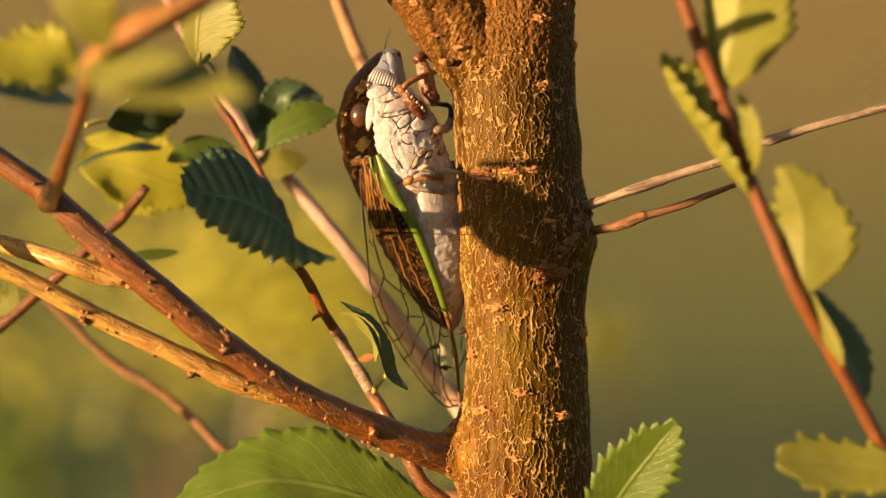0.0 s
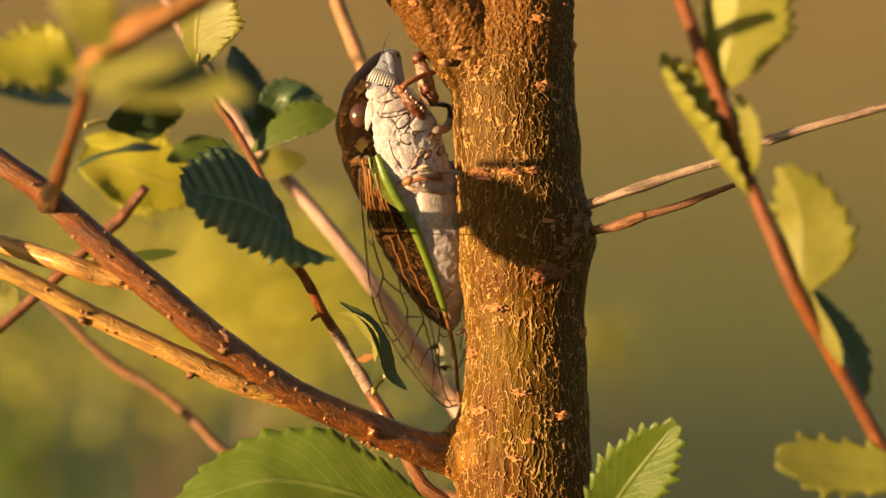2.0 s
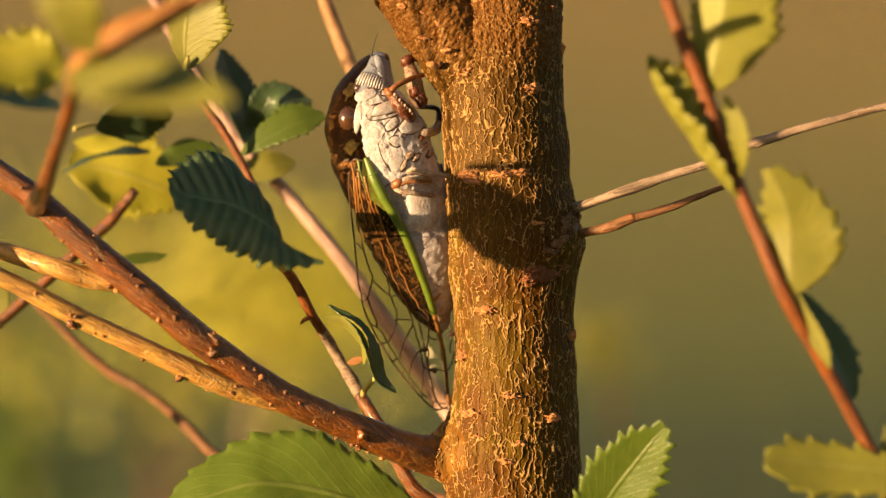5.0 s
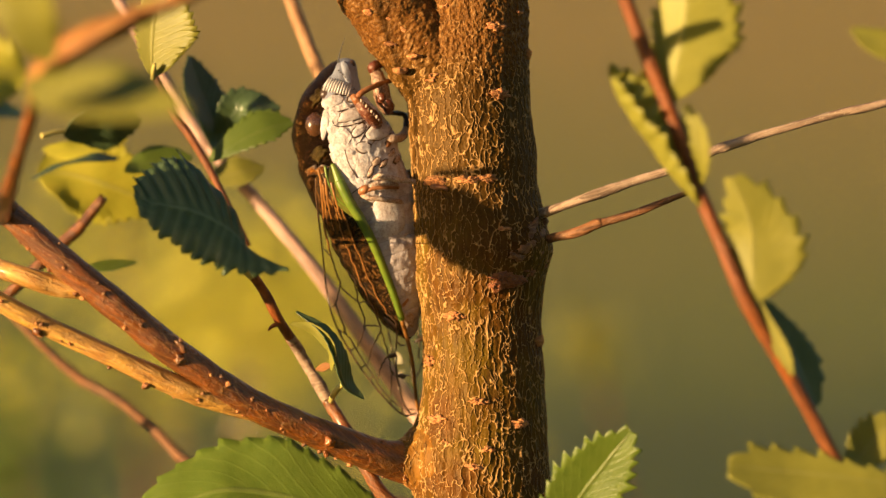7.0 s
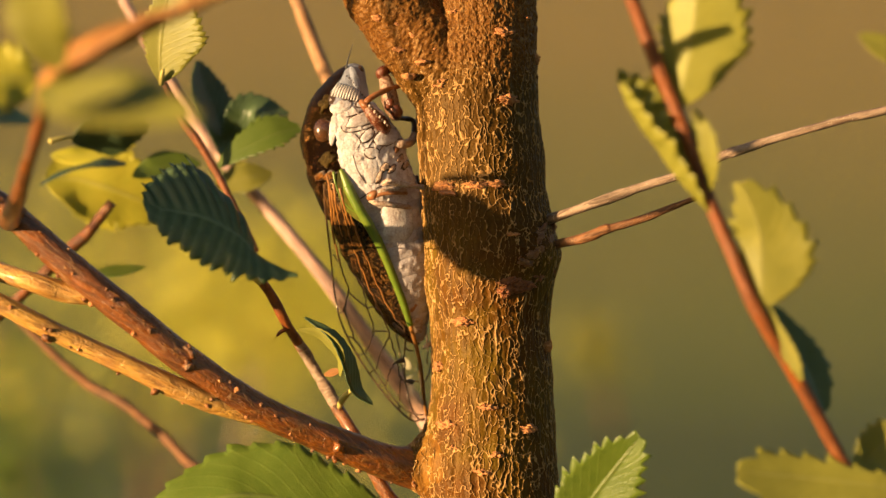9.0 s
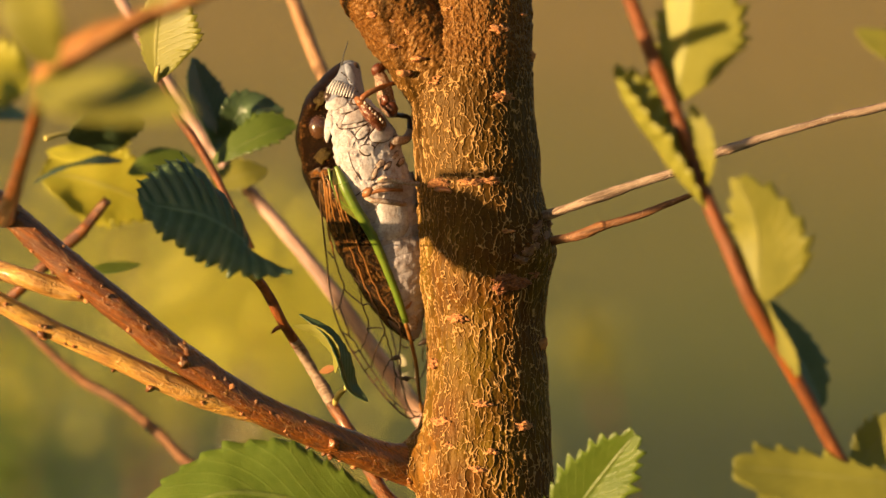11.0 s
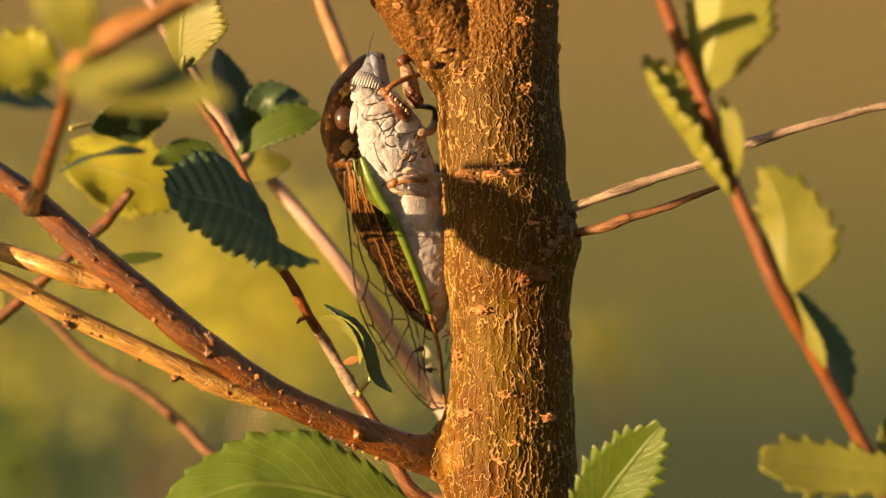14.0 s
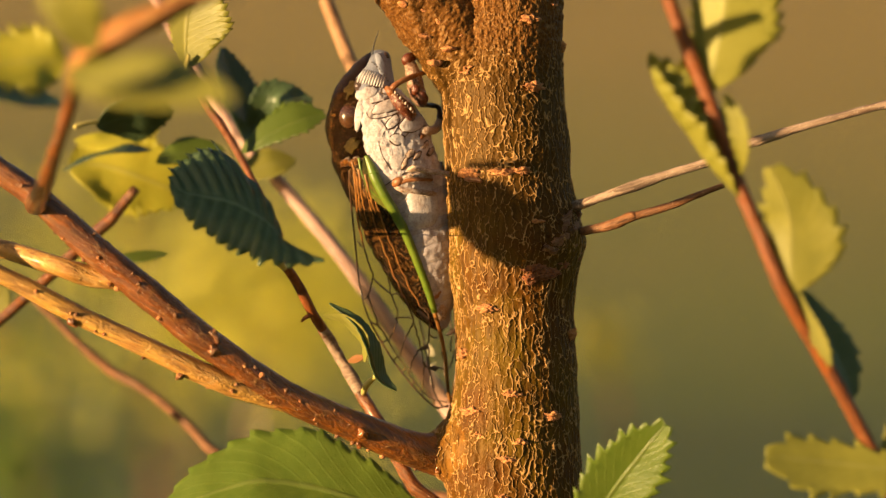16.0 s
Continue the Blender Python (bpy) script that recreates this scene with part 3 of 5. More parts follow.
limb("twig", ((515, 420, 14, 6.7), (455, 295, 14, 6.7), (415, 225, 14, 7.6), (380, 175, 14, 6.7), (340, 90, 14, 5.9), (320, 40, 14, 5)), SHOOT, "thin reddish twig", 40, 12, 0.1, 500.0)
limb("twig", ((900, 840, 30, 18.5), (790, 690, 33, 16.8), (720, 590, 34, 14.3), (650, 490, 35, 13.4), (580, 400, 35, 12.6), (520, 330, 35, 11.8), (450, 250, 35, 10.9), (395, 170, 35, 10.9), (330, 60, 35, 10.1), (280, -30, 35, 9.2)), PALE, "pale grey-pink stem behind", 70, 14, 0.08, 400.0)
limb("twig", ((880, 600, 26, 15.1), (760, 380, 28, 14.3), (690, 220, 30, 13.4), (640, 110, 31, 12.6), (612, 40, 32, 12.6), (590, -20, 32, 11.8), (550, -120, 33, 10.9)), TAN, "orange-tan stem behind", 50, 14, 0.08, 400.0)
limb("twig", ((900, 900, 30, 11.8), (740, 870, 36, 10.9), (600, 860, 42, 10), (420, 812, 46, 9.5), (345, 745, 48, 9), (275, 688, 49, 8.4), (216, 655, 50, 9.4), (165, 612, 50, 7.6), (115, 562, 50, 6.7), (70, 520, 50, 5)), TWIG_BROWN, "thin orange-brown twig", 60, 12, 0.16, 500.0)
limb("twig", ((260, 330, 22, 8.4), (220, 380, 22, 10.9), (190, 408, 22, 11.8), (150, 445, 22, 10.9), (100, 492, 22, 10.1), (40, 545, 22, 10.1), (-40, 610, 22, 10.1), (-250, 760, 22, 10.1)), BRANCH, "dark twig behind", 40, 12, 0.1, 400.0)
limb("twig", ((1008, 374, -1, 11), (1048, 361, -4, 9.2), (1100, 343, -5.5, 8.3), (1148, 327, -5.5, 10.1), (1200, 309, -5.5, 8.3), (1290, 281, -5.5, 8.3), (1345, 255, -5.5, 8.3), (1368, 247, -5.5, 9.2), (1450, 222, -5.5, 7.4), (1568, 190, -5.5, 7.4), (1604, 183, -5.5, 8.3), (1700, 160, -5.5, 5.5)), TWIG, "bare grey twig", 90, 14, 0.12, 700.0)
limb("twig", ((1016, 416, -1, 11), (1055, 408, -4, 8.3), (1100, 398, -6, 9.2), (1135, 384, -6.5, 9.2), (1150, 380, -6.5, 7.4), (1200, 366, -7, 7.4), (1260, 343, -7.5, 5.5), (1302, 327, -8, 4.6)), TWIG_BROWN, "broken short brown twig", 60, 12, 0.14, 700.0)


def knob(name, u, v, d, w, h, mat, parent, seed, lean=0.0):
    ax = Vector((math.cos(lean), 0, math.sin(lean)))
    az = Vector((-math.sin(lean), 0, math.cos(lean)))
    k = (DIST + d / 1000) / DIST
    return part(name, lump(at(u, v, d), (w * UNIT * k, w * UNIT * k, h * UNIT * k), (ax, Vector((0, 1, 0)), az), 0.75, 1900.0, 16, seed), mat, parent)


def bud(run, u, v, w, h, mat, parent, seed, lean=0.6):
    """A bud or wart on the bark of a branch, near u, v."""
    line = spline(run, 200)
    c = line[int(np.argmin((line[:, 0] - u) ** 2 + (line[:, 1] - v) ** 2))]
    du, dv, r = u - c[0], v - c[1], c[3]
    far = math.hypot(du, dv)
    if far > r * 0.97:
        du, dv, far = du * r * 0.97 / far, dv * r * 0.97 / far, r * 0.97
    knob("bud", c[0] + du, c[1] + dv, c[2] - math.sqrt(max(0.0, r * r - far * far)) * UNIT * 1000, w, h, mat, parent, seed, lean)


# buds and bark warts along the branches
for i, (u, v, w, h) in enumerate(((402, 592, 9, 17), (398, 618, 12, 12), (660, 765, 10, 15), (655, 785, 8, 8), (525, 688, 5, 5), (483, 662, 6, 6), (470, 648, 4, 4), (500, 708, 5, 4), (332, 556, 5, 5), (302, 560, 5, 5),
                                  (197, 522, 10, 7), (222, 512, 6, 5), (478, 730, 9, 7), (696, 806, 7, 6), (614, 775, 6, 5), (132, 418, 6, 5), (118, 408, 5, 5), (100, 345, 16, 12), (170, 458, 6, 5), (795, 828, 9, 9),
                                  (640, 790, 6, 5), (575, 740, 5, 4), (265, 500, 5, 4))):
    bud(MAIN_RUN, u, v, w * 0.85, h * 0.85, BRANCH if w >= 9 or i in (1, 3, 17) else WART if i % 2 else TWIG_BROWN, main_branch, i * 0.51)
for i, (u, v, w, h) in enumerate(((148, 565, 10, 7), (152, 575, 8, 6), (342, 662, 10, 7), (335, 668, 7, 6), (272, 636, 5, 4), (385, 690, 4, 3), (205, 588, 4, 4), (430, 690, 5, 4))):
    bud(GOLD_RUN, u, v, w, h, BRANCH if i % 2 == 0 else WART, gold_branch, i * 0.43)
rng = random.Random(21)
for run, parent, count in ((MAIN_RUN, main_branch, 18), (GOLD_RUN, gold_branch, 7)):
    line = spline(run, 200)
    for i in range(count):
        c = line[rng.randrange(20, 190)]
        bud(run, c[0] + rng.uniform(-1, 1) * c[3], c[1] + rng.uniform(-1, 1) * c[3], rng.uniform(2, 4), rng.uniform(2, 3.4), TWIG_BROWN if i % 3 else WART, parent, i * 0.3)


# ---- leaves ----
def leaf(mid, facing, a, b, mat, label="", parent=None, stalk=None, **more):
    ob = part("leaf", leaf_mesh(mid, facing, a, b, **more), mat, parent or tree, label)
    if stalk:
        part("stalk", tube(stalk, 10, 8, 0.05, 600.0), LEAF_YELLOW_STALK, ob)
    return ob


LEAF_YELLOW_STALK = plain("leaf_stalk", (0.42, 0.36, 0.08), (0.50, 0.40, 0.12), 900.0, 0.6)
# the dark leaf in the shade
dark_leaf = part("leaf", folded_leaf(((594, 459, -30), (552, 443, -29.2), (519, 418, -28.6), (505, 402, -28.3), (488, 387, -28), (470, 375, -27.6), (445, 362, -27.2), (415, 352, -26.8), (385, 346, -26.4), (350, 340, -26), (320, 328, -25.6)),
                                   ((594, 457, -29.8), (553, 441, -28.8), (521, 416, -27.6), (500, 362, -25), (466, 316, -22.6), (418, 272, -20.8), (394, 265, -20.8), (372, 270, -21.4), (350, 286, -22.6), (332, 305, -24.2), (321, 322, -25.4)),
                                   ((596, 463, -30.2), (560, 463, -30), (525, 460, -30), (498, 453, -30), (472, 444, -29.8), (447, 435, -29.5), (422, 424, -29.2), (398, 406, -28.6), (372, 388, -28), (345, 366, -27.2), (322, 334, -26)), 13, 0.46), LEAF_DARK, tree, "dark blue-unseen leaf added to cast shade in shade")
part("stalk", tube(((499, 404, -8, 4), (498, 399, -14, 1.2), (496, 396, -22, 1.0), (490, 390, -27.4, 1.4)), 14, 8, 0.05, 600.0), LEAF_YELLOW_STALK, dark_leaf)
part("stalk", tube(((524, 474, -5.4, 4), (515, 463, -6.4, 8), (508, 448, -7.4, 6)), 8, 10, 0.2, 700.0), LEAF_YELLOW_STALK, dark_leaf, "yellow swollen foot of the stalk")
# leaves low in front of the trunk
leaf(((790, 940, 6), (640, 880, 5), (480, 850, 4), (300, 905, 3)), (-0.25, -0.8, 0.55), 90, 105, LEAF_GREEN, "broad unseen leaf added to cast shade", peak=0.5, teeth=16, fold=0.12, pleat=0.5, tooth=0.10)
leaf(((1040, 990, -22), (1090, 890, -24), (1150, 810, -26), (1198, 750, -28)), (0.34, -0.8, 0.49), 66, 64, LEAF_GREEN, "unseen leaf added to cast shade held upright", peak=0.42, teeth=12, fold=0.2, pleat=0.7, tooth=0.27)
# the crowd of leaves about the side branches
leaf(((138, 108, -60), (90, 104, -61), (30, 108, -62), (-60, 115, -64)), (-0.78, -0.62, 0.1), 62, 64, LEAF_LEMON, "yellow-green leaf with rusty specks", peak=0.35, rise=0.35, fold=0.12, pleat=0.5, tooth=0.3, teeth=9)
leaf(((150, 190, -56), (100, 172, -58), (40, 165, -60), (-50, 150, -62)), (0.1, -0.35, 0.92), 80, 70, LEAF_GREEN, "", peak=0.5, fold=0.1)
leaf(((348, 120, 6), (348, 60, 5), (354, 0, 4), (372, -70, 3)), (-0.22, -0.96, 0.15), 30, 92, LEAF_YELLOW, "pale green leaf seen from below", peak=0.45, fold=0.12, pleat=0.5, stalk=((350, 122, 6, 5), (351, 110, 5, 5), (354, 95, 4, 3)))
leaf(((150, 118, -100), (230, 132, -108), (330, 150, -114), (440, 175, -120)), (-0.2, -0.65, 0.7), 74, 76, LEAF_YELLOW, "olive leaf close to the viewer", peak=0.4, fold=0.1)
leaf(((160, 160, -112), (210, 138, -114), (260, 122, -116), (320, 112, -118)), (-0.1, -0.75, 0.6), 44, 38, LEAF_YELLOW, "", peak=0.5, fold=0.1)
leaf(((190, 90, -96), (165, 30, -98), (160, -20, -100), (175, -120, -104)), (-0.3, -0.9, 0.2), 75, 65, LEAF_YELLOW, "", peak=0.5, fold=0.1)
leaf(((150, 150, -76), (170, 90, -80), (250, 46, -83), (360, -6, -85)), (-0.3, -0.8, 0.5), 36, 20, LEAF_DRY, "brown withered leaf curled along a twig", peak=0.5, fold=0.5, teeth=9, droop=0.6)
leaf(((180, 110, -78), (220, 60, -82), (280, 22, -84), (380, -20, -86)), (0.2, -0.6, 0.8), 24, 30, LEAF_DRY, "", peak=0.4, fold=0.5, teeth=9, droop=0.8)
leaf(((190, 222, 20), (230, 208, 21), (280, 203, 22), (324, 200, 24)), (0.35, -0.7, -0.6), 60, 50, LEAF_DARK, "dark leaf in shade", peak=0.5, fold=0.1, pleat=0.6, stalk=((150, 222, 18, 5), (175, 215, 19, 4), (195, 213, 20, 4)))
leaf(((140, 285, 36), (200, 290, 37), (270, 312, 38), (350, 345, 40)), (-0.65, -0.72, 0.25), 74, 74, LEAF_LEMON, "bright yellow-green leaf", peak=0.55, fold=0.05, rise=0.4)
leaf(((150, 245, 30), (200, 248, 30), (250, 240, 31), (300, 228, 32)), (-0.6, -0.6, 0.5), 30, 30, LEAF_LEMON, "", peak=0.5, fold=0.1)
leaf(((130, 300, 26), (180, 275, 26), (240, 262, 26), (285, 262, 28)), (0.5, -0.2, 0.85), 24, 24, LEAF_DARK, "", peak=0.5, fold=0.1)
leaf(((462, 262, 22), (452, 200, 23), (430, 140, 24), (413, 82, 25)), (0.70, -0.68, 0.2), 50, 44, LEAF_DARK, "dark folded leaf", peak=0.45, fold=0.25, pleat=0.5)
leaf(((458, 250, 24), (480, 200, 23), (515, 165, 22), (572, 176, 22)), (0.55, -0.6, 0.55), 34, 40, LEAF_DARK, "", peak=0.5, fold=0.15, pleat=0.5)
leaf(((446, 268, 16), (490, 240, 15), (545, 214, 15), (594, 200, 16)), (-0.45, -0.8, 0.4), 46, 30, LEAF_GREEN, "grey-green leaf", peak=0.6, fold=0.1, pleat=0.5, teeth=11, tooth=0.2)
leaf(((440, 308, 30), (470, 297, 30), (505, 287, 30), (542, 280, 31)), (-0.5, -0.8, 0.3), 34, 30, LEAF_YELLOW, "", peak=0.5, fold=0.1)
leaf(((295, 285, 26), (330, 272, 26), (370, 265, 27), (415, 262, 28)), (0.2, -0.75, 0.5), 32, 26, LEAF_GREEN, "", peak=0.5, fold=0.1)
leaf(((205, 460, 22), (240, 456, 22), (280, 450, 23), (315, 444, 24)), (0.0, -0.3, 0.95), 32, 32, LEAF_GREEN, "", peak=0.5, fold=0.05)
leaf(((-20, 560, 24), (10, 545, 24), (20, 520, 24), (10, 495, 24)), (0.0, -0.9, 0.3), 18, 18, LEAF_YELLOW, "", peak=0.5, fold=0.05)
leaf(((722, 690, -7), (690, 665, -7), (672, 610, -8), (650, 570, -8), (602, 534, -7)), (0.55, -0.6, 0.4), 12, 22, LEAF_DARK, "small curled leaf with a yellow rim", peak=0.35, teeth=10, fold=0.3, pleat=0.6,
     stalk=((662, 694, 2, 5), (668, 680, -3, 6), (684, 664, -7, 4)))
leaf(((590, 556, -8), (630, 566, -8), (662, 600, -8), (664, 640, -7)), (-0.6, -0.75, 0.2), 14, 9, LEAF_YELLOW, "", peak=0.5, teeth=9, fold=0.1)
leaf(((668, 628, 3), (656, 632, 3.4), (646, 634, 3.8), (634, 638, 4.4)), (-0.3, -0.8, 0.4), 8, 8, LEAF_DRY, "", peak=0.5, teeth=5, fold=0.1)

# unseen leafy twigs, added sunward off the side branch to shade trunk, stem and leaf
def sunward(u, v, d, far):
    p = at(u, v, d) + sun_from.normalized() * far
    k = (DIST + p.y) / DIST
    return (p.x / (UNIT * k) + 784, 441 - (p.z - EYE) / (UNIT * k), p.y * 1000)


limb("twig", ((-250, 110, -23, 16), (-520, -300, -60, 15), (*sunward(1090, -600, -8, 0.14), 14), (*sunward(1075, 0, -8, 0.14), 13), (*sunward(1055, 200, -8, 0.14), 12), (*sunward(1020, 276, -8, 0.14), 11), (*sunward(960, 290, -8, 0.14), 10), (*sunward(820, 290, -8, 0.14), 8)), SHOOT, "unseen twig added to cast shade on the trunk", 80, 12, 0.1, 400.0)
leaf((sunward(872, 318, -8, 0.14), sunward(892, 370, -8, 0.141), sunward(925, 425, -8, 0.142), sunward(1005, 466, -8, 0.143)), sun_from, 46, 46, LEAF_GREEN, "unseen leaf added to cast shade", peak=0.5, fold=0.05)
leaf((sunward(905, 316, -8, 0.14), sunward(910, 355, -8, 0.141), sunward(925, 395, -8, 0.141), sunward(940, 468, -8, 0.142)), sun_from, 50, 52, LEAF_GREEN, "unseen leaf added to cast shade", peak=0.5, fold=0.05)
leaf((sunward(655, 495, 34, 0.2), sunward(700, 565, 34, 0.2), sunward(755, 640, 33, 0.2), sunward(812, 720, 33, 0.2)), sun_from, 36, 36, LEAF_GREEN, "unseen leaf added to cast shade", peak=0.5, fold=0.05)
leaf((sunward(660, 500, 34, 0.206), sunward(700, 565, 34, 0.206), sunward(755, 640, 33, 0.206), sunward(800, 712, 33, 0.206)), sun_from, 30, 30, LEAF_GREEN, "unseen leaf added to cast shade", peak=0.5, fold=0.05)
leaf((sunward(470, 275, 35, 0.2), sunward(492, 302, 35, 0.2), sunward(512, 324, 35, 0.2), sunward(536, 350, 35, 0.2)), sun_from, 32, 32, LEAF_GREEN, "unseen leaf added to cast shade", peak=0.5, fold=0.05)
limb("twig", ((*sunward(1090, -600, -8, 0.14), 9), (*sunward(700, -120, 10, 0.18), 8), (*sunward(440, 250, 35, 0.202), 6), (*sunward(655, 495, 34, 0.202), 4)), SHOOT, "unseen thin twig added to carry shading leaves", 60, 10, 0.1, 400.0)

# added out of view: a twig and leaf that keep sun off the dark leaf
limb("twig", ((*sunward(1090, -600, -8, 0.14), 8), (*sunward(520, -250, -20, 0.12), 7), (*sunward(290, 280, -26, 0.11), 5)), SHOOT, "unseen side twig added to carry a shading leaf", 50, 10, 0.1, 400.0)
leaf((sunward(285, 285, -26, 0.11), sunward(395, 335, -26, 0.111), sunward(500, 390, -26, 0.111), sunward(625, 475, -28, 0.112)), sun_from, 92, 60, LEAF_GREEN, "unseen leaf added to cast shade", peak=0.45, rise=0.4, fold=0.05)

# ---- the slender shoot in front ----
shoot = empty("elm_shoot", (0.09, -0.044, 0))
tagged(shoot, "slender red-brown elm shoot with yellow-green leaves", "shoot")
part("stem", tube(((1130, -220, -54, 11), (1180, -80, -53, 12), (1215, 20, -52, 13), (1270, 160, -51, 14), (1320, 300, -50, 13), (1365, 410, -50, 13), (1412, 520, -50, 14), (1480, 640, -48, 13), (1560, 790, -46, 13), (1640, 960, -45, 14)), 90, 16, 0.08, 400.0), SHOOT, shoot)
low = at(1640, 960, -45)
part("stem", tube_world(((*low, 0.00105), (low.x + 0.01, low.y, low.z - 0.06, 0.0012), (low.x + 0.012, low.y, low.z - 0.4, 0.0018), (low.x, low.y, low.z - 0.9, 0.0024), (low.x - 0.005, low.y, -0.02, 0.003)), 60, 12, 0.08, 100.0), SHOOT, shoot)
leaf(((1276, 162, -51), (1292, 80, -52), (1305, 0, -53), (1320, -120, -54)), (-0.35, -0.92, 0.1), 62, 104, LEAF_YELLOW, "yellow-green leaf lit through", shoot, peak=0.5, fold=-0.30, pleat=0.4, teeth=11, tooth=0.2)
part("leaf", folded_leaf(((1335, 356, -50), (1290, 306, -50), (1238, 240, -50), (1190, 166, -50.5), (1170, 118, -51.5)),
                         ((1338, 350, -50), (1330, 262, -50.4), (1282, 180, -50.8), (1226, 122, -51.2), (1168, 98, -52)),
                         ((1336, 352, -50.5), (1302, 292, -52), (1260, 226, -52.6), (1212, 168, -52.6), (1174, 116, -52)), 9, 0.2, 0.1, 0.0004, 0.0010), LEAF_YELLOW, shoot, "yellow-green leaf folded along its rib")
leaf(((1330, 312, -50.5), (1334, 268, -53), (1326, 215, -54), (1306, 166, -54)), (-0.6, -0.8, 0.1), 16, 22, LEAF_YELLOW, "", shoot, peak=0.5, teeth=7, fold=0.2, tooth=0.3)
leaf(((1417, 522, -50), (1420, 450, -51), (1418, 380, -52), (1388, 296, -53)), (-0.35, -0.92, 0.15), 44, 96, LEAF_YELLOW, "yellow-green leaf with a toothed rim", shoot, peak=0.6, peak_b=0.36, rise_b=0.6, fold=-0.22, pleat=0.5, teeth=9, tooth=0.22)
leaf(((1438, 512, -49), (1470, 572, -48), (1502, 632, -47), (1534, 702, -46)), (0.6, -0.75, 0.2), 46, 22, LEAF_DARK, "dark blue-green leaf", shoot, peak=0.62, fold=0.3, teeth=8, tooth=0.26)
leaf(((1432, 512, -50), (1448, 555, -50), (1470, 600, -50), (1492, 648, -50)), (-0.6, -0.75, 0.2), 17, 13, LEAF_YELLOW, "", shoot, peak=0.6, teeth=8, fold=0.2, tooth=0.3)
leaf(((1720, 850, -46), (1620, 835, -47), (1490, 818, -48), (1376, 806, -50)), (-0.1, -0.9, 0.35), 66, 40, LEAF_YELLOW, "olive-yellow leaf", shoot, peak=0.74, fold=0.1, pleat=0.5, teeth=9, tooth=0.3)
leaf(((1580, 830, -44), (1610, 790, -43), (1640, 755, -43), (1680, 720, -43)), (0.1, -0.95, 0.2), 42, 42, LEAF_YELLOW, "", shoot, peak=0.5, fold=0.1, pleat=0.3, tooth=0.25, teeth=9)
leaf(((1760, 90, -56), (1700, 70, -56), (1650, 60, -56), (1600, 35, -56)), (0.1, -0.9, 0.3), 30, 30, LEAF_YELLOW, "", shoot, peak=0.5, fold=0.1)
part("bud", lump(at(1443, 499, -50), (20 * UNIT, 8 * UNIT, 7 * UNIT), None, 0.3, 900.0, 12), SHOOT, shoot, "small red-brown bud")

# grey callus folds about the node
for i, (u, v, w, h, lean) in enumerate(((1012, 392, 22, 9, 0.9), (1026, 408, 22, 10, 0.6), (1004, 424, 24, 9, 0.25), (1028, 430, 18, 9, 0.9), (988, 440, 18, 8, -0.2), (1036, 380, 14, 8, 1.2))):
    p, out = on_trunk(u, v, 0.0004)
    side = Vector((0, 0, 1)).cross(out).normalized()
    t1 = (side * math.cos(lean) + Vector((0, 0, 1)) * math.sin(lean)).normalized()
    part("callus", lump(p, (w * UNIT, h * UNIT, 0.0005), (t1, out.cross(t1), out), 0.7, 1600.0, 20, i), TWIG_BROWN, trunk)

# warts on the limb
for i, (u, v, w, h) in enumerate(((800, 38, 14, 9), (770, 20, 10, 6), (815, 85, 14, 6), (775, 62, 10, 6), (835, 60, 10, 5), (735, 5, 9, 6), (850, 25, 8, 6), (790, 110, 12, 6))):
    knob("lenticel", u, v, -6.0 - 0.2 * (i % 3), w, h, WART, trunk, i * 0.7)

# ---- the cicada ----
SHELL = plain("bronze_shell", (0.005, 0.002, 0.001), (0.12, 0.042, 0.009), 2600.0, 0.15, 1.0, 0.0004, metal=0.0, spec=0.32, spread=(0.58, 0.78), tint=(1.0, 0.55, 0.2))
RINGS = plain("bronze_rings", (0.022, 0.008, 0.003), (0.42, 0.20, 0.055), 2300.0, 0.17, 1.0, 0.0005, metal=0.6, spread=(0.48, 0.74), tint=(1.0, 0.65, 0.3))
OLIVE = plain("olive_shell", (0.026, 0.016, 0.003), (0.007, 0.0035, 0.0014), 1800.0, 0.30, 0.8, 0.0002, spec=0.2, spread=(0.4, 0.6), tint=(1.0, 0.7, 0.25))
BRISTLE = plain("black_bristle", (0.006, 0.005, 0.004), (0.012, 0.009, 0.006), 900.0, 0.5)
CHALK = plain("white_bloom", (0.61, 0.57, 0.57), (0.42, 0.34, 0.31), 1500.0, 0.85, 0.9, 0.00016, spread=(0.42, 0.8))
BLUISH = plain("bluish_bloom", (0.27, 0.285, 0.35), (0.19, 0.19, 0.23), 1400.0, 0.8, 0.6, 0.0002, spread=(0.42, 0.78))
SUTURE = plain("dark_suture", (0.035, 0.018, 0.01), (0.06, 0.03, 0.015), 900.0, 0.4)
EYE_MAT = plain("compound_eye", (0.075, 0.031, 0.012), (0.045, 0.018, 0.007), 420.0, 0.24, 0.05, 0.00003, coat=0.6)
LEG_MAT = plain("reddish_leg", (0.20, 0.062, 0.015), (0.30, 0.13, 0.05), 1500.0, 0.4, 0.6, 0.00014)
LEG_PALE = plain("mealy_leg", (0.50, 0.39, 0.31), (0.24, 0.115, 0.06), 3600.0, 0.5, 1.0, 0.00012, spread=(0.40, 0.66))
THIGH_PALE = plain("streaked_thigh", (0.36, 0.24, 0.165), (0.13, 0.042, 0.016), 2300.0, 0.35, 1.0, 0.00014, spread=(0.42, 0.60))
THIGH = plain("red_brown_thigh", (0.10, 0.024, 0.008), (0.36, 0.22, 0.14), 1700.0, 0.28, 0.8, 0.00014, spread=(0.54, 0.66))
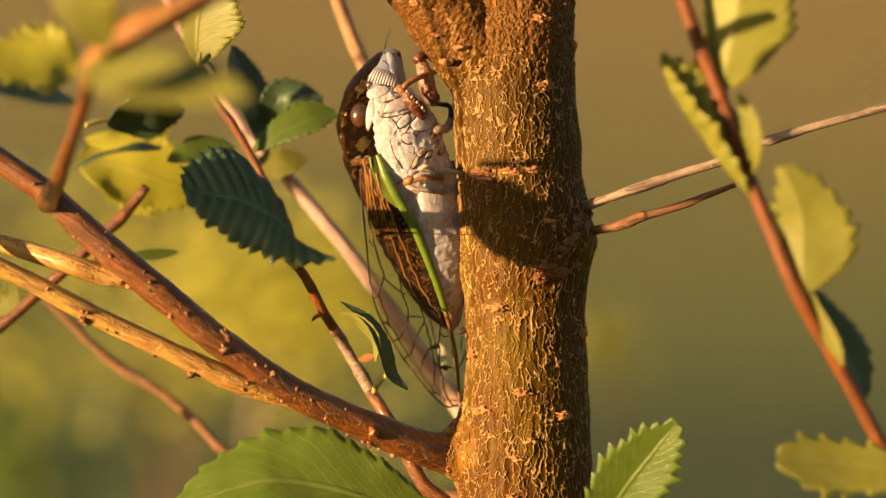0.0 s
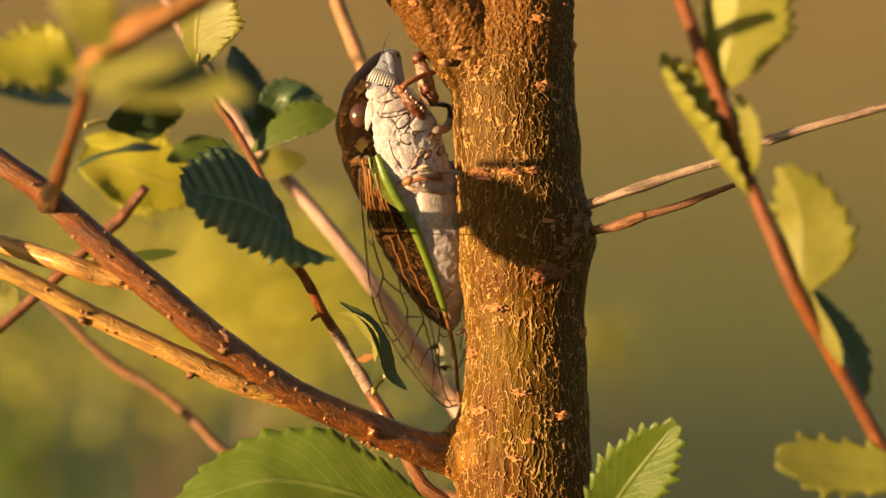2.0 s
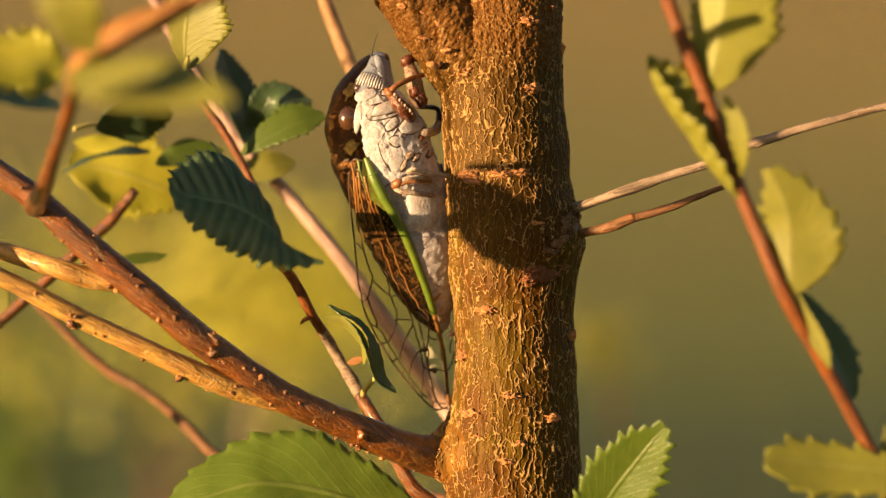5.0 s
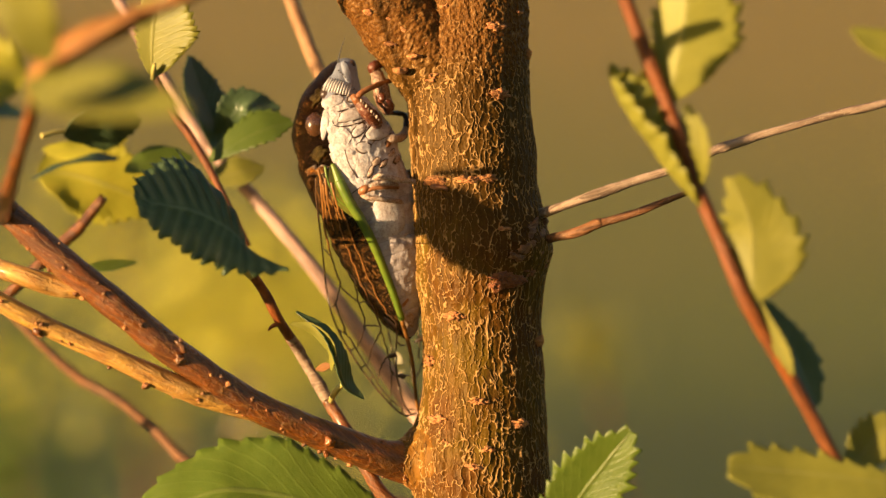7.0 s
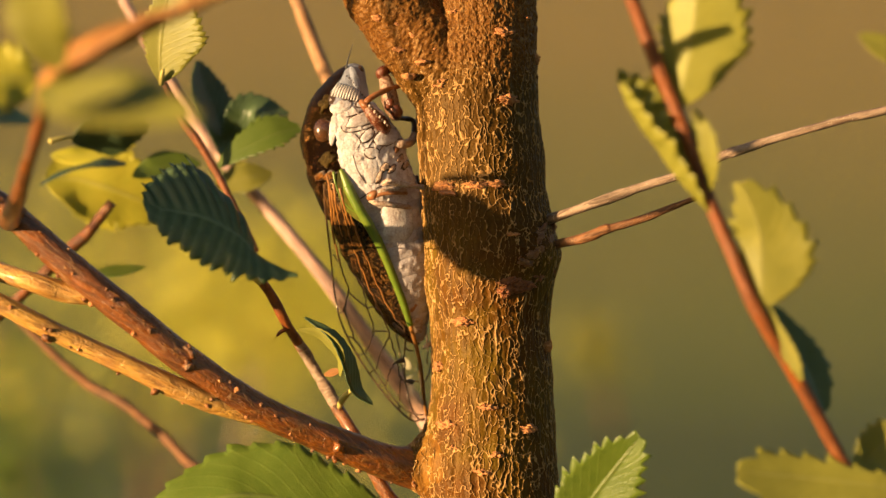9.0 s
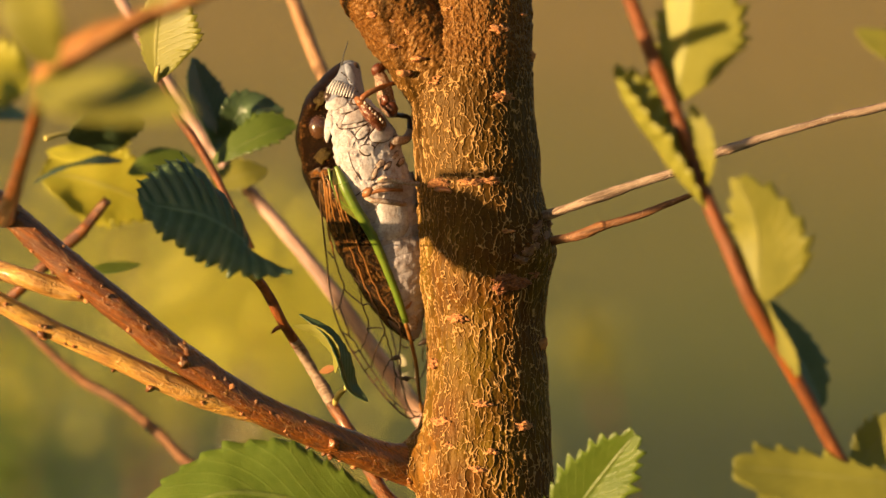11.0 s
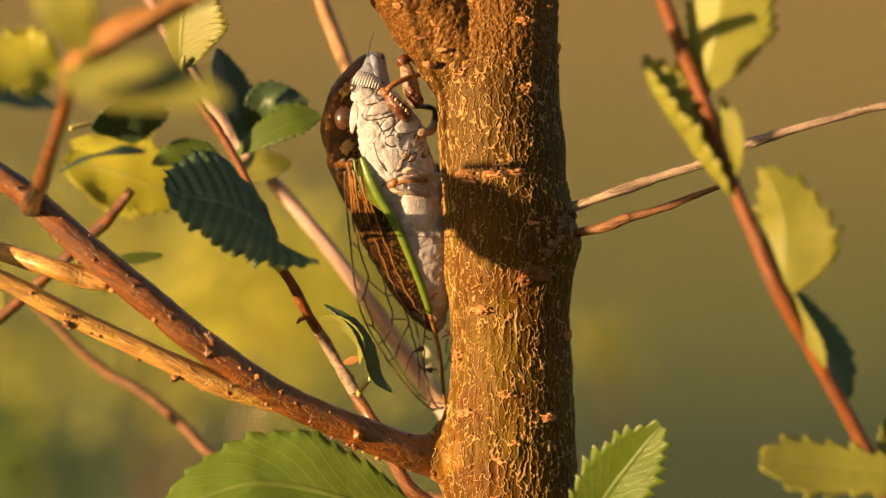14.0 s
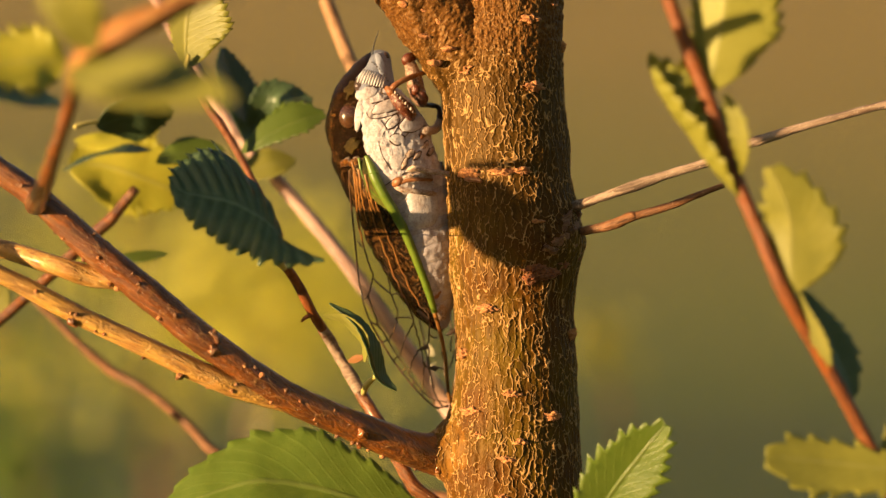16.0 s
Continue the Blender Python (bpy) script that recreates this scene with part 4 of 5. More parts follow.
VEIN_GREEN = plain("green_vein", (0.075, 0.135, 0.008), (0.12, 0.165, 0.014), 500.0, 0.4, 0.2, 0.0001, coat=0.2)
VEIN_BROWN = plain("brown_vein", (0.10, 0.05, 0.02), (0.05, 0.025, 0.012), 600.0, 0.35)
VEIN_AMBER = plain("amber_vein", (0.27, 0.115, 0.022), (0.13, 0.05, 0.012), 600.0, 0.35)


HINGE = plain("amber_hinge", (0.20, 0.075, 0.012), (0.06, 0.02, 0.005), 1900.0, 0.2, 1.0, 0.0003, spread=(0.42, 0.62), tint=(1.0, 0.75, 0.4))
ROOT = plain("amber_wing_root", (0.014, 0.005, 0.002), (0.17, 0.075, 0.016), 1100.0, 0.18, 0.8, 0.0002, spread=(0.48, 0.72), tint=(1.0, 0.75, 0.4))
BASAL = plain("basal_cell", (0.13, 0.135, 0.014), (0.07, 0.06, 0.008), 1400.0, 0.4, 0.4, 0.0001)


def chalk_plates(name, light, dull, fleck):
    """White bloom with dark seams where the plates of the shell meet."""
    m, nt, bsdf = material(name)
    v = coords(nt)
    at_seam = nt.nodes.new("ShaderNodeAttribute")
    at_seam.attribute_name = "seam"
    n1 = fbm(nt, v, 700.0, 5.0)
    n2 = fbm(nt, v, 3500.0, 3.0)
    c = blend(nt, ramp(nt, n1, ((0.42, 0.0), (0.72, 1.0))), light, dull)
    c = blend(nt, ramp(nt, n2, ((0.5, 0.0), (0.72, 0.6))), c, fleck)
    c = blend(nt, ramp(nt, at_seam.outputs["Fac"], ((0.45, 0.0), (0.95, 0.9))), c, (0.05, 0.028, 0.018))
    nt.links.new(c, bsdf.inputs["Base Color"])
    bsdf.inputs["Roughness"].default_value = 0.8
    bump(nt, bsdf, math_node(nt, "ADD", n1, math_node(nt, "MULTIPLY", n2, 0.6)), 0.8, 0.0002)
    return m


PLATES = chalk_plates("white_plates", (0.56, 0.52, 0.53), (0.35, 0.28, 0.26), (0.20, 0.12, 0.09))
GREY_PLATES = chalk_plates("grey_plates", (0.42, 0.37, 0.38), (0.30, 0.25, 0.25), (0.20, 0.15, 0.14))


def membrane(name, sheen, milk):
    m, nt, bsdf = material(name)
    v = coords(nt)
    n = fbm(nt, v, 500.0, 3.0)
    gl = nt.nodes.new("ShaderNodeBsdfGlossy")
    gl.inputs["Roughness"].default_value = 0.3
    gl.inputs["Color"].default_value = (1.0, 0.93, 0.8, 1)
    df = nt.nodes.new("ShaderNodeBsdfTranslucent")
    df.inputs[0].default_value = (0.75, 0.62, 0.40, 1)
    tr = nt.nodes.new("ShaderNodeBsdfTransparent")
    tr.inputs[0].default_value = (0.96, 0.93, 0.86, 1)
    m1 = nt.nodes.new("ShaderNodeMixShader")
    m1.inputs[0].default_value = sheen
    nt.links.new(tr.outputs[0], m1.inputs[1])
    nt.links.new(gl.outputs[0], m1.inputs[2])
    m2 = nt.nodes.new("ShaderNodeMixShader")
    m2.inputs[0].default_value = milk
    nt.links.new(m1.outputs[0], m2.inputs[1])
    nt.links.new(df.outputs[0], m2.inputs[2])
    nt.links.new(m2.outputs[0], nt.nodes["Material Output"].inputs[0])
    return m


MEMBRANE = membrane("wing_membrane", 0.03, 0.02)
MEMBRANE_DULL = membrane("far_wing_membrane", 0.01, 0.16)
BELLY = Vector((0.0, -1.0, 0))
BACK = 8.8  # mm by which the cicada sits behind the foremost bark


def atc(u, v, d):
    return at(u, v, d + BACK)


# from head to tail: v, u, depth, half width, height of the back, height of the belly (grid units)
BODY = ((88, 684, -6.5, 5, 5, 5), (90, 683, -6.5, 13, 11, 11), (95, 682, -6.5, 22, 17, 17), (104, 678, -6.5, 31, 25, 25), (126, 669, -6.5, 43, 36, 36), (160, 664, -6.5, 57, 46, 46), (200, 673, -6.5, 77, 56, 56), (250, 691, -6.5, 89, 66, 64),
        (300, 711, -6.5, 84, 68, 64), (340, 729, -6, 86, 63, 60), (400, 743, -5.5, 82, 56, 56), (450, 758, -5.5, 69, 48, 50), (500, 771, -5, 55, 40, 42),
        (550, 787, -4.5, 33, 26, 28), (572, 796, -4.5, 17, 14, 14), (586, 801, -4.5, 5, 4, 4))


def body_station(v):
    v = max(BODY[0][0], min(BODY[-1][0], v))
    for a, b in zip(BODY, BODY[1:]):
        if a[0] <= v <= b[0]:
            f = (v - a[0]) / (b[0] - a[0])
            return [x + (y - x) * f for x, y in zip(a, b)]


def body_axes(v):
    a, b = body_station(v - 12), body_station(v + 12)
    ax = (atc(a[1], a[0], a[2]) - atc(b[1], b[0], b[2])).normalized()
    head_way = (atc(672, 126, -6.5) - atc(700, 260, -6.5)).normalized()
    ax = head_way.lerp(ax, max(0.0, min(1.0, (v - 120) / 70))).normalized()
    be = (BELLY - ax * BELLY.dot(ax)).normalized()
    return ax, be, ax.cross(be)


def skin(v, deg, lift=0.0):
    """A place on the cicada's skin at the level v; deg 0 is the belly, positive angles its left side."""
    _, u, d, wide, back, belly = body_station(v)
    ax, be, right = body_axes(v)
    a = radians(deg)
    h = belly if math.cos(a) > 0 else back
    off = be * (math.cos(a) * h * UNIT) - right * (math.sin(a) * wide * UNIT)
    return atc(u, v, d) + off + off.normalized() * lift


def skin_at(u, v, lift=0.0):
    """The skin's place that the first standpoint sees at u, v."""
    best = None
    for i in range(-90, 131, 2):
        p = skin(v, i, lift)
        k = (DIST + p.y) / DIST
        e = abs(p.x / (UNIT * k) + 784 - u)
        if best is None or e < best[0]:
            best = (e, p, i)
    return best[1], best[2]


def rim_deg(v):
    """The angle at which the white underside meets the bronze back at the level v."""
    line = ((88, 682), (96, 678), (106, 674), (116, 670), (126, 661), (140, 650), (150, 648), (175, 655), (215, 661), (250, 665), (280, 674), (300, 690), (348, 712), (400, 736), (450, 757), (500, 777), (550, 792), (586, 800))
    for a, b in zip(line, line[1:]):
        if a[0] <= v <= b[0]:
            return skin_at(a[1] + (b[1] - a[1]) * (v - a[0]) / (b[0] - a[0]), v)[1]
    return 0


def shell_strip(v0, v1, deg0, deg1, lift=0.0, rows=20, cols=24, dents=0.02, grain=500.0, bulge=0.0, rings=0, ringdepth=0.0, plates=0.0, sunk=False):
    """A curved plate of the cicada's skin between two levels and two angles."""
    bm = bmesh.new()
    layer = bm.verts.layers.float.new("seam")
    grid = []
    full = deg1 is not None and deg1 - deg0 >= 360
    for i in range(rows + 1):
        f = i / rows
        v = v0 + (v1 - v0) * f
        line = []
        end = rim_deg(v) if deg1 is None else deg1
        for j in range(cols if full else cols + 1):
            g = deg0 + (end - deg0) * j / cols
            up = lift + bulge * math.sin(math.pi * f)
            if sunk:
                taper = min(1.0, 5.0 * min(j, cols - j) / cols, 5.0 * min(f, 1 - f) + 0.2)
                up = up * taper - 0.0003 * (1 - taper)
            if rings:
                up += ringdepth * abs(math.sin(math.pi * rings * f)) ** 0.5
            p = skin(v, g, up)
            o = atc(*[body_station(v)[x] for x in (1, 0, 2)])
            p = p + (p - o) * (dents * noise.noise(p * grain))
            mark = 0.0
            if plates:
                w = p * plates + noise.noise_vector(p * plates * 0.8) * 0.45
                d, _ = noise.voronoi(w)
                mark = 0.55 * max(0.0, 1 - (d[1] - d[0]) / 0.07)
                dome = min(1.0, (d[1] - d[0]) / 0.35)
                p = p + (p - o).normalized() * (0.00002 * dome - 0.00003 * mark + 0.00012 * noise.noise(p * 1300.0) + 0.00006 * noise.noise(p * 3500.0))
            elif rings:
                mark = max(0.0, 1 - abs(math.sin(math.pi * rings * f)) / 0.22) * 0.7
            vert = bm.verts.new(p)
            vert[layer] = mark
            line.append(vert)
        grid.append(line)
    for a, b in zip(grid, grid[1:]):
        n = len(a)
        for j in range(n if full else n - 1):
            bm.faces.new((a[j], a[(j + 1) % n], b[(j + 1) % n], b[j]))
    if full:
        for ring, flip in ((grid[0], True), (grid[-1], False)):
            bm.faces.new(ring if flip else list(reversed(ring)))
    bmesh.ops.recalc_face_normals(bm, faces=bm.faces)
    return bm


cicada = empty("cicada", at(800, 690, -2))
tagged(cicada, "large white-bellied cicada with clear green-edged wings clinging to bark", "insect")
head = part("head", shell_strip(88, 168, 0, 360, 0, 24, 48, 0.02, 500.0), SHELL, cicada, "dark bronze head")
thorax = part("thorax", shell_strip(160, 345, 0, 360, -0.0001, 40, 56, 0.018, 420.0), SHELL, cicada, "dark bronze thorax")
part("pronotum", shell_strip(158, 238, 46, 250, 0.0001, 24, 48, 0.018, 450.0, 0.0003, sunk=True), SHELL, thorax)
part("mesonotum", shell_strip(232, 345, 50, 250, 0.0001, 30, 48, 0.018, 450.0, 0.0004, sunk=True), SHELL, thorax)
abdomen = part("abdomen", shell_strip(335, 586, 0, 360, -0.0002, 60, 48, 0.02, 600.0, 0, 9, 0.00022), RINGS, cicada, "bronze ringed abdomen")
part("belly", shell_strip(345, 582, -85, None, 0.00028, 150, 40, 0.035, 1300.0, 0.0, 10, 0.00011), GREY_PLATES, abdomen, "grey-white ringed belly")
part("breast", shell_strip(150, 348, -85, None, 0.0001, 150, 120, 0.03, 900.0, 0.0001, plates=330.0), PLATES, thorax, "chalk-white breast")
face = part("face", shell_strip(88, 165, -85, None, 0.00015, 30, 40, 0.03, 700.0, 0.0001), BLUISH, head, "bluish white face")

# the eye
p, _ = skin_at(638, 198, -0.0005)
part("eye", lump(p, (18.5 * UNIT, 15 * UNIT, 22.5 * UNIT), None, 0.01, 300.0, 32), EYE_MAT, head, "glossy brown compound eye")
part("eye_rim", lump(p + Vector((0.0001, 0.0004, 0)), (22.5 * UNIT, 12 * UNIT, 27 * UNIT), None, 0.02, 300.0, 24), SHELL, head)
p, _ = skin_at(703, 105, -0.0003)
part("eye", lump(p, (7 * UNIT, 12 * UNIT, 10 * UNIT), None, 0.01, 300.0, 20), SUTURE, head, "far compound eye")


def skin_uv(u, v, lift=0.0):
    """The same place as skin_at(), found by halving."""
    low, high = -95.0, 125.0
    for _ in range(18):
        mid = (low + high) / 2
        p = skin(v, mid, lift)
        if p.x / (UNIT * (DIST + p.y) / DIST) + 784 > u:
            low = mid
        else:
            high = mid
    return p


def plate(name, u, v, w, h, turn, mat, parent, thick=0.00035, edge=0.08, seed=0.0, label="", rim=True):
    """A plate that follows the skin, w by h half widths, with a dark joint round it."""
    c, s = math.cos(radians(turn)), math.sin(radians(turn))
    made = []
    for mat_one, grow, up, high in (((SUTURE, 1.5, 0.00024, 0.00005),) if rim else ()) + ((mat, 0.0, 0.0002 if rim else 0.0001, thick),):
        bm = bmesh.new()
        rings = []
        for i in range(9):
            r = i / 8
            ring = []
            for j in range(1 if i == 0 else 30):
                a = 2 * math.pi * j / 30
                q = 1 + edge * noise.noise(Vector((math.cos(a) * 1.7 + seed, math.sin(a) * 1.7, seed)))
                x, y = (w + grow) * r * q * math.cos(a), (h + grow) * r * q * math.sin(a)
                p = skin_uv(u + c * x - s * y, v - s * x - c * y)
                o = atc(*[body_station(v)[n] for n in (1, 0, 2)])
                bulge = up + high * (1 - r ** 4) - (0.00025 if r > 0.99 else 0.0)
                bulge += 0.00005 * noise.noise(p * 1900.0) + 0.00003 * noise.noise(p * 4500.0)
                ring.append(bm.verts.new(p + (p - o).normalized() * bulge))
            rings.append(ring)
        for j in range(30):
            bm.faces.new((rings[0][0], rings[1][j], rings[1][(j + 1) % 30]))
        for a, b in zip(rings[1:], rings[2:]):
            for j in range(30):
                bm.faces.new((a[j], b[j], b[(j + 1) % 30], a[(j + 1) % 30]))
        bmesh.ops.recalc_face_normals(bm, faces=bm.faces)
        made.append(part(name if mat_one is mat else "joint", bm, mat_one, parent, label if mat_one is mat else ""))
    return made[-1]


plate("cheek", 641, 156, 9, 15, -35, OLIVE, head, 0.0001, 0.7, 0.7, rim=False)
plate("collar", 642, 240, 15, 12, -10, OLIVE, thorax, 0.00012, 0.7, 1.9, "olive collar behind the eye", rim=False)
plate("wing_hinge", 650, 268, 13, 6, -15, HINGE, thorax, 0.0005, 0.35, 2.3, "orange-brown wing hinge")
plate("wing_hinge", 633, 262, 7, 5, 0, HINGE, thorax, 0.0003, 0.3, 4.4)
plate("wing_hinge", 662, 277, 6, 9, 0, OLIVE, thorax, 0.0006, 0.3, 5.1)

# thin amber plates along the flank, standing in for its gold reflections
for i, (u, v, w, h, turn) in enumerate(((609, 190, 5, 14, -5), (606, 222, 4, 18, 0), (619, 168, 4, 9, -25), (629, 290, 5, 20, 12), (641, 306, 4, 18, 14), (612, 246, 4, 8, 10), (622, 262, 5, 7, 0))):
    plate("flank_glint", u, v, w, h, turn, RINGS, thorax if v > 165 else head, 0.00008, 0.5, i * 1.3, rim=False)
# ribs of the swollen face
bm = shell_strip(118, 160, -30, None, 0.00020, 14, 20, 0.02)
part("face_groove", bm, SUTURE, face)
plate("face_cap", 694, 122, 8, 30, 17, BLUISH, face, 0.0004, 0.05, 0.4, rim=False)
for i in range(10):
    f = i / 9
    a = skin_uv(664 + 38 * f, 122 + 18 * f, 0.0003)
    b = skin_uv(652 + 44 * f, 146 + 13 * f, 0.0003)
    c = (a + b) / 2 + Vector((0, -0.0003, 0))
    part("face_rib", tube_world(((*a, 0.00007), (*c, 0.00016), (*b, 0.00010)), 8, 8, 0.05), CHALK, face)
for i in range(9):
    f = i / 8
    p = skin_uv(679 + 32 * f, 112 + 40 * f, 0.00035)
    part("face_pore", lump(p, (1.6 * UNIT, 1.6 * UNIT, 1.4 * UNIT), None, 0.1, 900.0, 8), SUTURE, face)
# antenna
a, _ = skin_at(678, 97, 0.0)
part("antenna", tube_world(((*a, 0.00018), (*(a + Vector((0.0003, -0.0002, 0.0014))), 0.00010), (*atc(691, 51, -9), 0.00004)), 12, 8, 0.02), BRISTLE, head, "fine black bristle")

# the larger plates of the breast, each with a dark joint round it
PLATE_ROWS = ((670, 166, 22, 12, 4), (712, 198, 37, 14, 3), (681, 237, 18, 21, 10), (748, 242, 25, 15, -8), (722, 259, 15, 8, -28), (714, 229, 14, 9, 20),
              (692, 276, 20, 17, -35), (722, 284, 15, 20, 20), (655, 200, 8, 24, -8), (706, 168, 14, 9, -10), (775, 236, 14, 8, -30))
for i, (u, v, w, h, turn) in enumerate(PLATE_ROWS):
    plate("breast_plate", u, v, w, h, turn, PLATES, thorax, 0.0003 if i in (1, 3) else 0.00016, 0.16, i * 0.83, rim=i not in (0, 2, 6, 7, 8))
plate("breast_plate", 768, 262, 7, 13, -35, LEG_MAT, thorax, 0.0003, 0.3, 3.1, "red-brown hollow between the plates")
for i, (u, v, w, h) in enumerate(((745, 288, 9, 5), (756, 294, 7, 4), (770, 284, 8, 4), (735, 297, 8, 4), (780, 296, 6, 5))):
    plate("leg_socket", u, v, w, h, 15 * i, LEG_PALE, thorax, 0.0002, 0.3, i * 1.7)
# dark seams between the plates
for i, seam in enumerate((((668, 200), (676, 211), (700, 217), (725, 217), (742, 210)), ((678, 187), (694, 186), (712, 183)), ((694, 220), (703, 235), (696, 246)), ((716, 250), (728, 236), (736, 228)),
                          ((690, 252), (697, 275), (712, 298)), ((735, 262), (742, 256), (752, 252)), ((702, 312), (722, 309), (745, 308)))):
    pts = [(*skin_uv(u, v, 0.00022), 0.00008) for u, v in seam]
    part("seam", tube_world(pts, 16, 6, 0.3, 1500.0, i), SUTURE, thorax)
# the flap over the drum, and the end of the tail
plate("drum_cover", 765, 372, 31, 44, 17, PLATES, abdomen, 0.0006, 0.06, 0.2, "white rounded flap", rim=False)
plate("tail_plate", 798, 552, 11, 19, 15, LEG_PALE, abdomen, 0.0003, 0.2, 0.5, "mealy last plates of the tail")
plate("tail_plate", 791, 522, 11, 5, 35, LEG_MAT, abdomen, 0.0003, 0.3, 1.5, "reddish plate", rim=False)
bm = tube_world([(*skin_uv(u, v, 0.00016), 0.0001) for u, v in ((752, 424), (758, 418), (766, 422), (768, 432), (760, 438), (756, 446))], 20, 6, 0.2, 1500.0)
part("seam", bm, SUTURE, abdomen)


# legs: each a chain of (u, v, d, radius)
def leg(label, *pieces):
    base = None
    for name, rows, mat in pieces:
        bm = tube([(u, v, d + BACK, r) for u, v, d, r in rows], 18, 12, 0.14, 1300.0, len(rows))
        base = part(name if base else "leg", bm, mat, base or cicada, "" if base else label)
        if base.name.startswith("leg"):
            root = base
        base = root
    return root


def grip(u, v, r):
    p, _ = on_trunk(u, v, 0.0003)
    k = (DIST + p.y) / DIST
    return (p.x / (UNIT * k) + 784, 441 - (p.z - EYE) / (UNIT * k), p.y * 1000 - BACK, r)


leg("swollen reddish foreleg", ("thigh", ((748, 206, -10, 8), (745, 198, -11, 12), (732, 185, -12, 13), (720, 172, -12, 10), (711, 162, -11.5, 7)), THIGH),
    ("knee", ((704, 154, -11.5, 5), (711, 160, -12, 8), (716, 167, -12, 6)), LEG_MAT),
    ("shin", ((710, 161, -12, 6), (720, 149, -12, 5.5), (740, 138, -11, 5), (765, 129, -9, 4.5), (784, 124, -7, 3.6)), LEG_MAT), ("foot", ((784, 124, -7, 4), (777, 116, -6, 4.4), (775, 106, -5.5, 5), (780, 99, -5, 3)), SUTURE))
leg("swollen reddish foreleg", ("thigh", ((764, 186, -8, 6), (762, 172, -8.5, 13), (756, 150, -9, 15), (750, 125, -9, 13), (743, 106, -9, 10)), THIGH_PALE),
    ("spur", ((768, 184, -9, 6), (767, 172, -10.5, 11), (762, 160, -10.5, 8)), THIGH), ("blaze", ((752, 150, -11, 6), (756, 158, -11, 8), (750, 166, -10.5, 5)), THIGH),
    ("knee", ((738, 112, -9, 6), (741, 103, -9.5, 10), (750, 98, -9, 7), (756, 104, -9, 4)), THIGH),
    ("shin", ((744, 98, -9, 5), (756, 92, -8, 4.5), (772, 96, -7, 4.5), (788, 103, -6, 4)), LEG_MAT), ("foot", ((786, 102, -6, 4), (793, 108, -5, 3)), LEG_MAT))
leg("thin dark foot of a middle leg", ("foot", ((764, 183, -8, 4.5), (780, 185, -6, 4), (798, 189, -4, 3.4)), SUTURE))
leg("mealy middle leg", ("thigh", ((755, 232, -9, 8), (775, 230, -9, 8), (792, 226, -7, 8), (798, 212, -6, 6)), LEG_PALE), ("shin", ((798, 214, -6, 6), (798, 198, -5, 5), (792, 186, -5, 4), (768, 183, -6, 4)), SUTURE))
leg("mealy middle leg", ("thigh", ((742, 300, -12, 5), (755, 296, -12.5, 6), (775, 301, -12.5, 5.5), (792, 304, -12, 5)), LEG_PALE), ("shin", ((790, 303, -12, 5), (815, 307, -11, 4.6), (836, 313, -10.5, 4.6)), LEG_PALE),
    ("foot", ((834, 312, -10.5, 5), grip(850, 318, 5), grip(866, 320, 4.5), grip(872, 324, 3)), LEG_MAT))
leg("mealy hind leg", ("knee", ((718, 326, -12.5, 6), (724, 320, -13, 8), (732, 316, -13, 6)), LEG_MAT), ("thigh", ((728, 318, -13, 5), (745, 311, -13, 5), (765, 309, -12.5, 5), (782, 312, -11, 4.4)), LEG_PALE),
    ("shin", ((728, 322, -13.2, 3.6), (745, 317, -13.2, 3.8), (765, 316, -12.8, 3.6), (784, 317, -11, 3)), LEG_MAT))
leg("mealy hind leg", ("thigh", ((720, 328, -12.5, 5), (732, 334, -13, 5), (765, 338, -12, 5), (808, 346, -7, 4.4)), LEG_PALE), ("foot", ((806, 345, -7, 5), (814, 352, -5, 4.6), (815, 376, -4, 4.4)), LEG_MAT))


# dark spines along the near thigh
for i in range(8):
    f = i / 7
    part("thigh_spine", lump(atc(720 + 32 * f, 162 + 34 * f, -13.2), (2.6 * UNIT, 2.6 * UNIT, 3.4 * UNIT), None, 0.3, 2000.0, 8, i), SUTURE if i % 2 else LEG_PALE, cicada)


